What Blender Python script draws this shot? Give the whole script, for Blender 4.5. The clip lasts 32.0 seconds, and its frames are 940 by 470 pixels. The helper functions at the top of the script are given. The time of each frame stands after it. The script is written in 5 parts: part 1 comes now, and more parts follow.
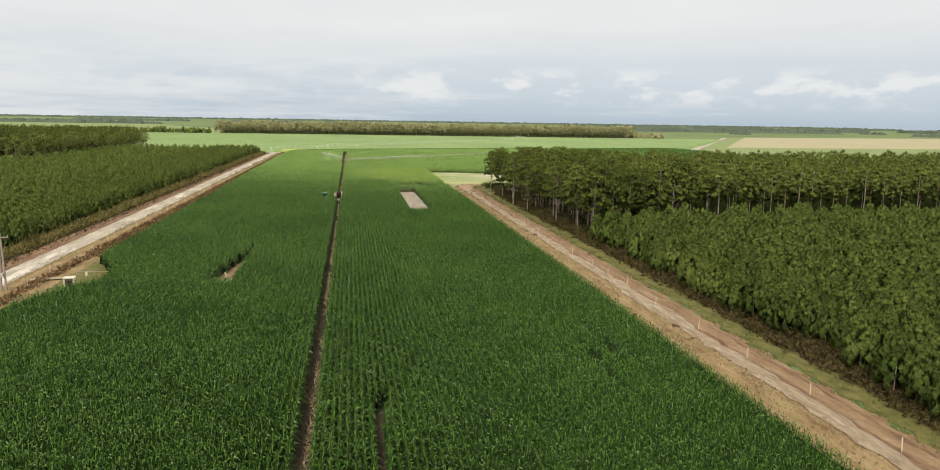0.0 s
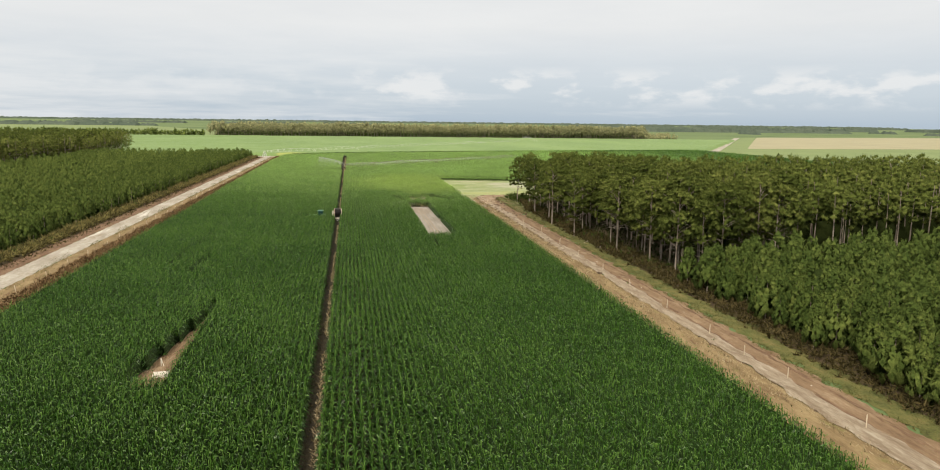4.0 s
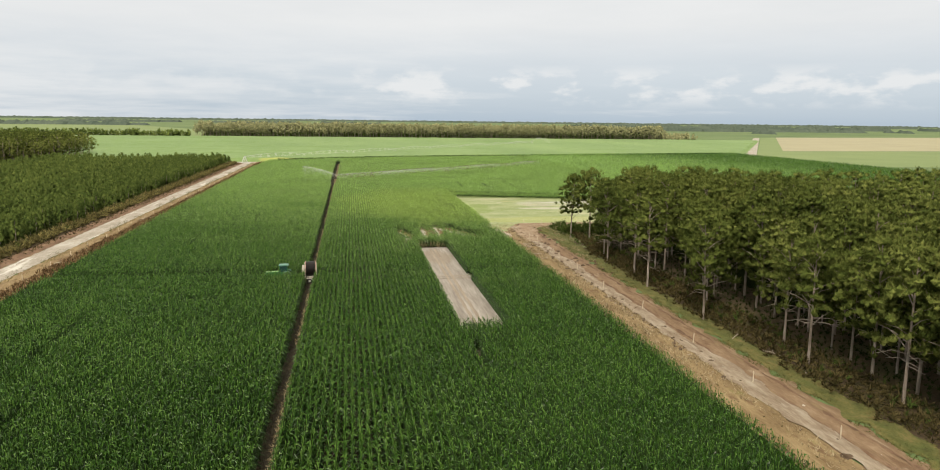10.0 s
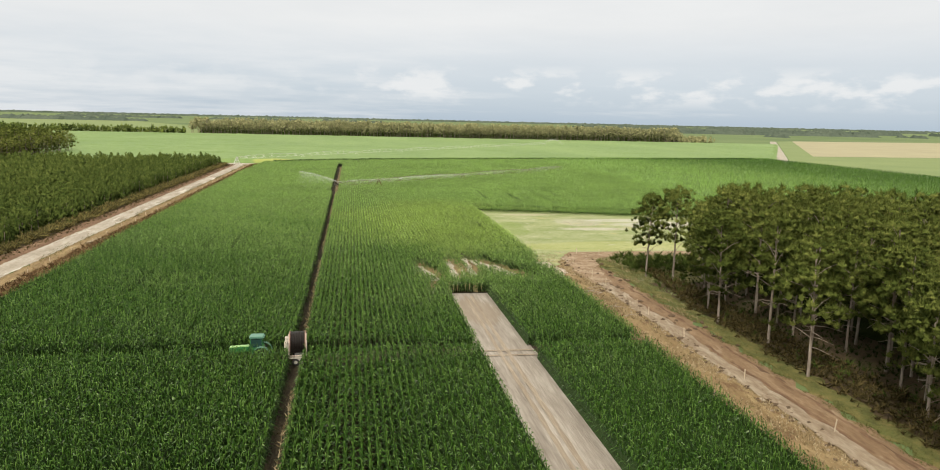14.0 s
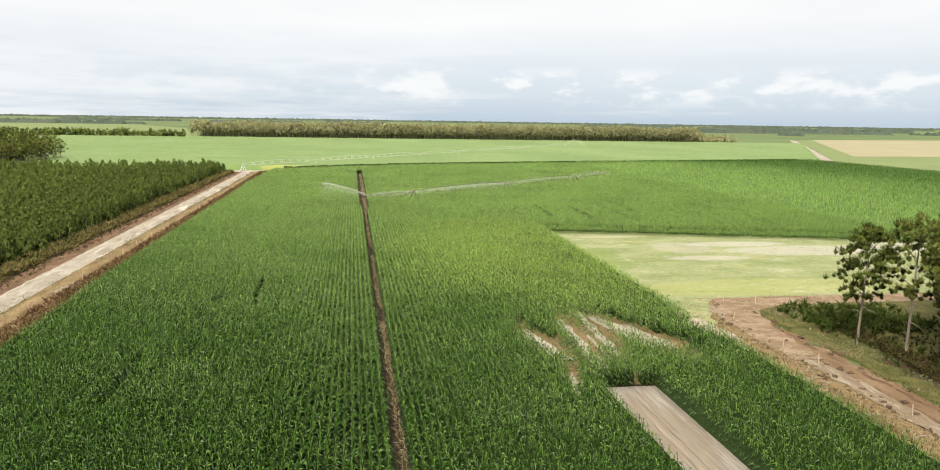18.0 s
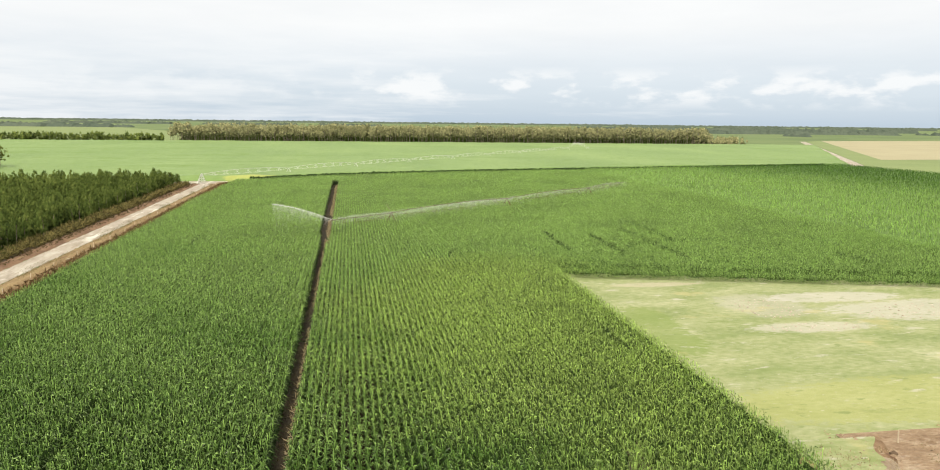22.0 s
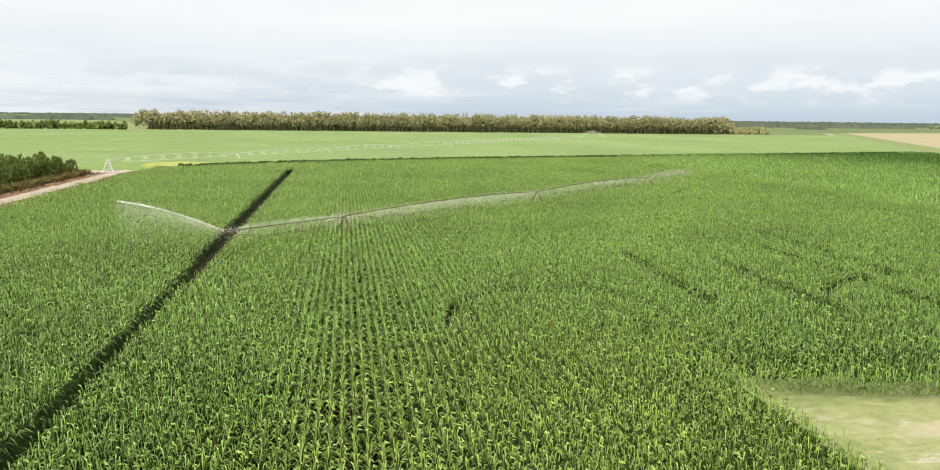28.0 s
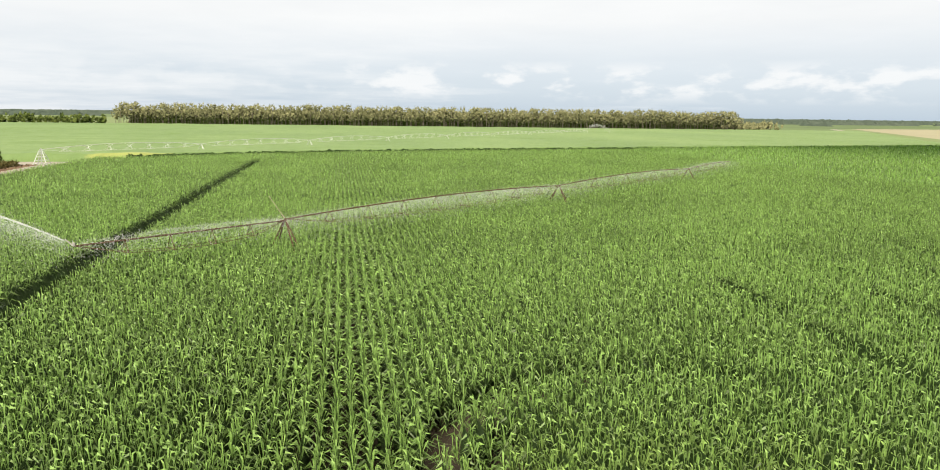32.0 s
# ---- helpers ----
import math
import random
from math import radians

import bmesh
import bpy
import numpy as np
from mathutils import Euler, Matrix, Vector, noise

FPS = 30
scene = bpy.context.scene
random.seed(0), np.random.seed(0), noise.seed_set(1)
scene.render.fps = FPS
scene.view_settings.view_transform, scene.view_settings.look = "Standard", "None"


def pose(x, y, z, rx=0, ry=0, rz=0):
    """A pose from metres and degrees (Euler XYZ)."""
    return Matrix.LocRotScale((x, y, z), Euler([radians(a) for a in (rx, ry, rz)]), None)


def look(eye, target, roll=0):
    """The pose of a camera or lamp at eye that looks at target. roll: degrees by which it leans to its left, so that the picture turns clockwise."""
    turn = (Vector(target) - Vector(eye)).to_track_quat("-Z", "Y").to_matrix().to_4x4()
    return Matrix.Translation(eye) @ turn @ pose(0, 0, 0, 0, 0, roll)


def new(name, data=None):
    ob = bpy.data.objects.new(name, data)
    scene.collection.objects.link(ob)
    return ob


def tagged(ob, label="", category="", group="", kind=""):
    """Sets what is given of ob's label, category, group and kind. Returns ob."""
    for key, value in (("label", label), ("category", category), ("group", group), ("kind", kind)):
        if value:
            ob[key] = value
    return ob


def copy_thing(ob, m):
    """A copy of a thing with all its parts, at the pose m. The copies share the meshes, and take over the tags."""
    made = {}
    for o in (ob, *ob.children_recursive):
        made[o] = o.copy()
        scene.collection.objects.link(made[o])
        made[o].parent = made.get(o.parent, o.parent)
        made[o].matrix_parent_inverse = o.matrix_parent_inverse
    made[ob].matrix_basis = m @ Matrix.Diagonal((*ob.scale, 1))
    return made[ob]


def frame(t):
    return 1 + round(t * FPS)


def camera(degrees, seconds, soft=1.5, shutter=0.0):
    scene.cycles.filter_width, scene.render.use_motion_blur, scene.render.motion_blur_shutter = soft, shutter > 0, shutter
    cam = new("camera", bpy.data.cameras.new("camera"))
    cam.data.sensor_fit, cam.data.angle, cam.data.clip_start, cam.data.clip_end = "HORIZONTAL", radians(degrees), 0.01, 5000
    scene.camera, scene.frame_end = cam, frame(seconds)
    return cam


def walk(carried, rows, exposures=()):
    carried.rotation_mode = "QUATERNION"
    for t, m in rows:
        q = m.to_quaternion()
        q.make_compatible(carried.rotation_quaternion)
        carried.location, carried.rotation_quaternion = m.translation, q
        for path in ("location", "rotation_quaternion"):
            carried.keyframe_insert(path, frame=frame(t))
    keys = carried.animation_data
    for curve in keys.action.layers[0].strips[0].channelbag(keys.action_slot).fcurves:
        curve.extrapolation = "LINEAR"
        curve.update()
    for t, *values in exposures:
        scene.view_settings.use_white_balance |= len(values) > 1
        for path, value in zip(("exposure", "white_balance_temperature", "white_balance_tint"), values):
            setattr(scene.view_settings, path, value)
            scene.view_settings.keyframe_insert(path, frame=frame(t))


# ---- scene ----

# ---- camera ----
def at(x, y, z, yaw, pitch, roll):
    return pose(x, y, z, 90 + pitch, roll, yaw)


PATH = [
    (0, 3.60, 0.00, 25.26, -9.13, -8.95, -0.94),
    (3, 3.18, 31.36, 25.08, -9.17, -8.89, -0.71),
    (6, 3.11, 64.04, 25.39, -9.21, -9.00, -0.82),
    (9, 4.40, 97.57, 25.70, -9.19, -9.04, -0.70),
    (12, 9.41, 130.26, 25.29, -9.21, -8.86, -0.84),
    (13, 8.85, 139.71, 25.48, -9.12, -8.90, -1.10),
    (15, 1.13, 158.39, 25.38, -8.98, -9.12, -1.45),
    (18, -3.31, 189.36, 25.02, -9.08, -8.99, -0.91),
    (19, -1.66, 200.04, 25.10, -9.11, -8.93, -0.80),
    (21, 2.85, 222.53, 25.30, -9.27, -8.88, -0.71),
    (23, 7.31, 245.55, 25.30, -9.25, -8.86, -0.67),
    (25, 10.69, 270.94, 24.80, -9.27, -8.79, -0.64),
    (28, 14.96, 307.28, 16.91, -9.52, -9.15, -0.70),
    (30, 18.15, 328.51, 14.05, -9.65, -9.33, -0.84),
    (32, 19.79, 338.30, 13.20, -9.75, -9.31, -0.76),
]
cam = camera(65.18, 32.0, soft=1.0)
walk(cam, [(t, at(*p)) for t, *p in PATH],
     exposures=[(0, 0.03), (13.5, 0.05), (15.0, 0.14), (16.5, 0.22), (18.0, 0.27), (32.0, 0.25)])

# ---- world and sun ----
SUN_AZ, SUN_EL = radians(208), radians(46)   # azimuth clockwise from +y
world = bpy.data.worlds.new("world")
scene.world = world
world.use_nodes = True
wt = world.node_tree
wt.nodes.clear()


def wn(kind, **kw):
    n = wt.nodes.new(kind)
    for k, v in kw.items():
        n.inputs[k].default_value = v
    return n


def wmath(op, a, b=0.0, c=None):
    n = wt.nodes.new("ShaderNodeMath")
    n.operation = op
    for i, v in enumerate((a, b) if c is None else (a, b, c)):
        if isinstance(v, (int, float)):
            n.inputs[i].default_value = v
        else:
            wt.links.new(v, n.inputs[i])
    return n.outputs[0]


def wmix(fac, a, b):
    n = wt.nodes.new("ShaderNodeMix")
    n.data_type = "RGBA"
    for i, v in ((0, fac), (6, a), (7, b)):
        if isinstance(v, (float, int, tuple)):
            n.inputs[i].default_value = v
        else:
            wt.links.new(v, n.inputs[i])
    return n.outputs[2]


sky = wt.nodes.new("ShaderNodeTexSky")
sky.sky_type = "NISHITA"
sky.sun_disc = False
sky.sun_elevation, sky.sun_rotation = SUN_EL, SUN_AZ
clear = wt.nodes.new("ShaderNodeVectorMath")
clear.operation = "SCALE"
clear.inputs[3].default_value = 0.1
wt.links.new(sky.outputs[0], clear.inputs[0])
coord = wt.nodes.new("ShaderNodeTexCoord")
sep = wt.nodes.new("ShaderNodeSeparateXYZ")
wt.links.new(coord.outputs["Generated"], sep.inputs[0])
up = wmath("MAXIMUM", sep.outputs[2], 0.0)
flat = wmath("ADD", up, 0.07)
comb = wt.nodes.new("ShaderNodeCombineXYZ")
wt.links.new(wmath("DIVIDE", sep.outputs[0], flat), comb.inputs[0])
wt.links.new(wmath("DIVIDE", sep.outputs[1], flat), comb.inputs[1])
big = wn("ShaderNodeTexNoise", Scale=0.28, Detail=6.0, Roughness=0.52)
wt.links.new(comb.outputs[0], big.inputs["Vector"])
streak = wn("ShaderNodeTexNoise", Scale=0.9, Detail=7.0, Roughness=0.6)
wt.links.new(comb.outputs[0], streak.inputs["Vector"])
tone = wmath("ADD", wmath("MULTIPLY", big.outputs[0], 0.65), wmath("MULTIPLY", streak.outputs[0], 0.35))
ramp = wt.nodes.new("ShaderNodeMapRange")
ramp.inputs[1].default_value, ramp.inputs[2].default_value = 0.34, 0.60
wt.links.new(tone, ramp.inputs[0])
cloud = wmix(ramp.outputs[0], (0.74, 0.76, 0.772, 1), (0.815, 0.825, 0.825, 1))
low = wt.nodes.new("ShaderNodeMapRange")      # thinner cloud and bluer air towards the horizon
low.inputs[1].default_value, low.inputs[2].default_value = 0.0, 0.12
low.inputs[3].default_value, low.inputs[4].default_value = 0.9, 0.0
wt.links.new(up, low.inputs[0])
gaps = wt.nodes.new("ShaderNodeMapRange")
gaps.inputs[1].default_value, gaps.inputs[2].default_value = 0.68, 0.44
gaps.inputs[3].default_value, gaps.inputs[4].default_value = 0.3, 1.0
wt.links.new(wmath("SUBTRACT", tone, wmath("MULTIPLY", sep.outputs[0], 0.3)), gaps.inputs[0])
air = wmix(0.82, clear.outputs[0], (0.44, 0.55, 0.67, 1))
final = wmix(wmath("MULTIPLY", low.outputs[0], gaps.outputs[0]), cloud, air)
# a bank of white puffs low down
puffmap = wt.nodes.new("ShaderNodeMapping")
puffmap.inputs["Scale"].default_value = (1, 1, 2.4)
wt.links.new(coord.outputs["Generated"], puffmap.inputs[0])
puff = wn("ShaderNodeTexNoise", Scale=15.0, Detail=6.0, Roughness=0.55)
wt.links.new(puffmap.outputs[0], puff.inputs["Vector"])
pm = wt.nodes.new("ShaderNodeMapRange")
pm.interpolation_type = "SMOOTHSTEP"
pm.inputs[1].default_value, pm.inputs[2].default_value = 0.47, 0.62
wt.links.new(puff.outputs[0], pm.inputs[0])
lift = wmath("MULTIPLY", up, 46.0)
band = wmath("MINIMUM", wmath("MAXIMUM", wmath("MINIMUM", wmath("SUBTRACT", lift, 0.7), wmath("SUBTRACT", 3.3, lift)), 0.0), 0.8)
side = wt.nodes.new("ShaderNodeMapRange")
side.interpolation_type = "SMOOTHSTEP"
side.inputs[1].default_value, side.inputs[2].default_value = -0.06, 0.06
side.inputs[3].default_value, side.inputs[4].default_value = 0.35, 1.0
wt.links.new(sep.outputs[0], side.inputs[0])
band = wmath("MULTIPLY", band, side.outputs[0])
final = wmix(wmath("MULTIPLY", pm.outputs[0], band), final, (0.82, 0.83, 0.83, 1))
high = wt.nodes.new("ShaderNodeMapRange")     # an overcast sky grows brighter towards the zenith
high.interpolation_type = "SMOOTHSTEP"
high.inputs[1].default_value, high.inputs[2].default_value = 0.17, 0.85
wt.links.new(up, high.inputs[0])
zenith = wmix(0.12, (1.56, 1.42, 1.12, 1), clear.outputs[0])
final = wmix(high.outputs[0], final, zenith)
back = wt.nodes.new("ShaderNodeBackground")
wt.links.new(final, back.inputs[0])
back.inputs[1].default_value = 1.0
wo = wt.nodes.new("ShaderNodeOutputWorld")
wt.links.new(back.outputs[0], wo.inputs[0])

sun = new("sun", bpy.data.lights.new("sun", "SUN"))
sun.data.energy, sun.data.angle, sun.data.color = 3.0, radians(8), (1.0, 0.91, 0.76)
sd = Vector((math.sin(SUN_AZ) * math.cos(SUN_EL), math.cos(SUN_AZ) * math.cos(SUN_EL), math.sin(SUN_EL)))
sun.matrix_world = look(sd * 300, (0, 0, 0))


# ---- materials ----
def material(name, stops, scale=1.0, fine=8.0, rough=0.9, bump=0.3, bump_scale=20.0, metal=0.0, island=0.0, through_light=0.0,
             spec=0.3, stretch=(1, 1, 1), obrand=0.0, patch=None, spots=()):
    """stops: colours from dark to light, mixed by noise at two scales; island / obrand: variation from piece to piece."""
    m = bpy.data.materials.new(name)
    m.use_nodes = True
    nt = m.node_tree
    bsdf = nt.nodes["Principled BSDF"]
    geo = nt.nodes.new("ShaderNodeNewGeometry")
    mp = nt.nodes.new("ShaderNodeMapping")
    mp.inputs["Scale"].default_value = stretch
    nt.links.new(geo.outputs["Position"], mp.inputs[0])
    n1 = nt.nodes.new("ShaderNodeTexNoise")
    n1.inputs["Scale"].default_value, n1.inputs["Detail"].default_value = scale, 4
    n2 = nt.nodes.new("ShaderNodeTexNoise")
    n2.inputs["Scale"].default_value, n2.inputs["Detail"].default_value = fine, 5
    nt.links.new(mp.outputs[0], n1.inputs[0])
    nt.links.new(mp.outputs[0], n2.inputs[0])

    def mth(op, a, b):
        n = nt.nodes.new("ShaderNodeMath")
        n.operation = op
        for i, v in enumerate((a, b)):
            if isinstance(v, (int, float)):
                n.inputs[i].default_value = v
            else:
                nt.links.new(v, n.inputs[i])
        return n.outputs[0]

    f = mth("ADD", mth("MULTIPLY", n1.outputs[0], 0.6), mth("MULTIPLY", n2.outputs[0], 0.4))
    if island:
        f = mth("ADD", f, mth("MULTIPLY", mth("SUBTRACT", geo.outputs["Random Per Island"], 0.5), island))
    if obrand:
        oi = nt.nodes.new("ShaderNodeObjectInfo")
        f = mth("ADD", f, mth("MULTIPLY", mth("SUBTRACT", oi.outputs["Random"], 0.5), obrand))
    rmp = nt.nodes.new("ShaderNodeValToRGB")
    els = rmp.color_ramp.elements
    for i, c in enumerate(stops):
        p = 0.28 + 0.44 * i / max(1, len(stops) - 1)
        e = els[i] if i < 2 else els.new(p)
        e.position, e.color = p, (*c, 1)
    nt.links.new(f, rmp.inputs[0])
    colour = rmp.outputs[0]
    for spot in patch or ():
        (px, py), (rx, ry), pc, strength = spot
        sp = nt.nodes.new("ShaderNodeSeparateXYZ")
        nt.links.new(geo.outputs["Position"], sp.inputs[0])
        dx = mth("DIVIDE", mth("SUBTRACT", sp.outputs[0], px), rx)
        dy = mth("DIVIDE", mth("SUBTRACT", sp.outputs[1], py), ry)
        d = mth("ADD", mth("MULTIPLY", dx, dx), mth("MULTIPLY", dy, dy))
        d = mth("ADD", d, mth("MULTIPLY", mth("SUBTRACT", n1.outputs[0], 0.5), 1.3))
        d = mth("ADD", d, mth("MULTIPLY", mth("SUBTRACT", n2.outputs[0], 0.5), 1.6))
        mr = nt.nodes.new("ShaderNodeMapRange")
        mr.interpolation_type = "SMOOTHSTEP"
        mr.inputs[1].default_value, mr.inputs[2].default_value = (1.25, 0.2) if island else (1.0, 0.55)
        mr.inputs[3].default_value, mr.inputs[4].default_value = 0.0, strength
        nt.links.new(d, mr.inputs[0])
        mx = nt.nodes.new("ShaderNodeMix")
        mx.data_type = "RGBA"
        nt.links.new(mr.outputs[0], mx.inputs[0])
        nt.links.new(colour, mx.inputs[6])
        if island:                                          # patches keep the variation from leaf to leaf
            vr = nt.nodes.new("ShaderNodeMapRange")
            vr.inputs[1].default_value, vr.inputs[2].default_value = 0.25, 0.75
            vr.inputs[3].default_value, vr.inputs[4].default_value = 0.55, 1.45
            nt.links.new(f, vr.inputs[0])
            sc = nt.nodes.new("ShaderNodeVectorMath")
            sc.operation = "SCALE"
            sc.inputs[0].default_value = pc
            nt.links.new(vr.outputs[0], sc.inputs[3])
            nt.links.new(sc.outputs[0], mx.inputs[7])
        else:
            mx.inputs[7].default_value = (*pc, 1)
        colour = mx.outputs[2]
    for size, spread, edge, pc, strength in spots:          # sharp-edged patches strewn by a broken noise
        ms = nt.nodes.new("ShaderNodeMapping")
        ms.inputs["Scale"].default_value = spread
        nt.links.new(geo.outputs["Position"], ms.inputs[0])
        n4 = nt.nodes.new("ShaderNodeTexNoise")
        n4.inputs["Scale"].default_value, n4.inputs["Detail"].default_value, n4.inputs["Roughness"].default_value = size, 6, 0.62
        nt.links.new(ms.outputs[0], n4.inputs[0])
        mr = nt.nodes.new("ShaderNodeMapRange")
        mr.interpolation_type = "SMOOTHSTEP"
        mr.inputs[1].default_value, mr.inputs[2].default_value = edge, edge + 0.09
        mr.inputs[3].default_value, mr.inputs[4].default_value = 0.0, strength
        nt.links.new(n4.outputs[0], mr.inputs[0])
        mx = nt.nodes.new("ShaderNodeMix")
        mx.data_type = "RGBA"
        nt.links.new(mr.outputs[0], mx.inputs[0])
        nt.links.new(colour, mx.inputs[6])
        mx.inputs[7].default_value = (*pc, 1)
        colour = mx.outputs[2]
    nt.links.new(colour, bsdf.inputs["Base Color"])
    bsdf.inputs["Roughness"].default_value = rough
    bsdf.inputs["Metallic"].default_value = metal
    bsdf.inputs["Specular IOR Level"].default_value = spec
    if bump:
        n3 = nt.nodes.new("ShaderNodeTexNoise")
        n3.inputs["Scale"].default_value, n3.inputs["Detail"].default_value = bump_scale, 4
        nt.links.new(mp.outputs[0], n3.inputs[0])
        b = nt.nodes.new("ShaderNodeBump")
        b.inputs["Strength"].default_value = bump
        b.inputs["Distance"].default_value = min(0.3, 1.5 / bump_scale)
        nt.links.new(n3.outputs[0], b.inputs["Height"])
        nt.links.new(b.outputs[0], bsdf.inputs["Normal"])
    if through_light:
        out = nt.nodes["Material Output"]
        tr = nt.nodes.new("ShaderNodeBsdfTranslucent")
        nt.links.new(colour, tr.inputs[0])
        ms = nt.nodes.new("ShaderNodeMixShader")
        ms.inputs[0].default_value = through_light
        nt.links.new(bsdf.outputs[0], ms.inputs[1])
        nt.links.new(tr.outputs[0], ms.inputs[2])
        nt.links.new(ms.outputs[0], out.inputs[0])
    return m


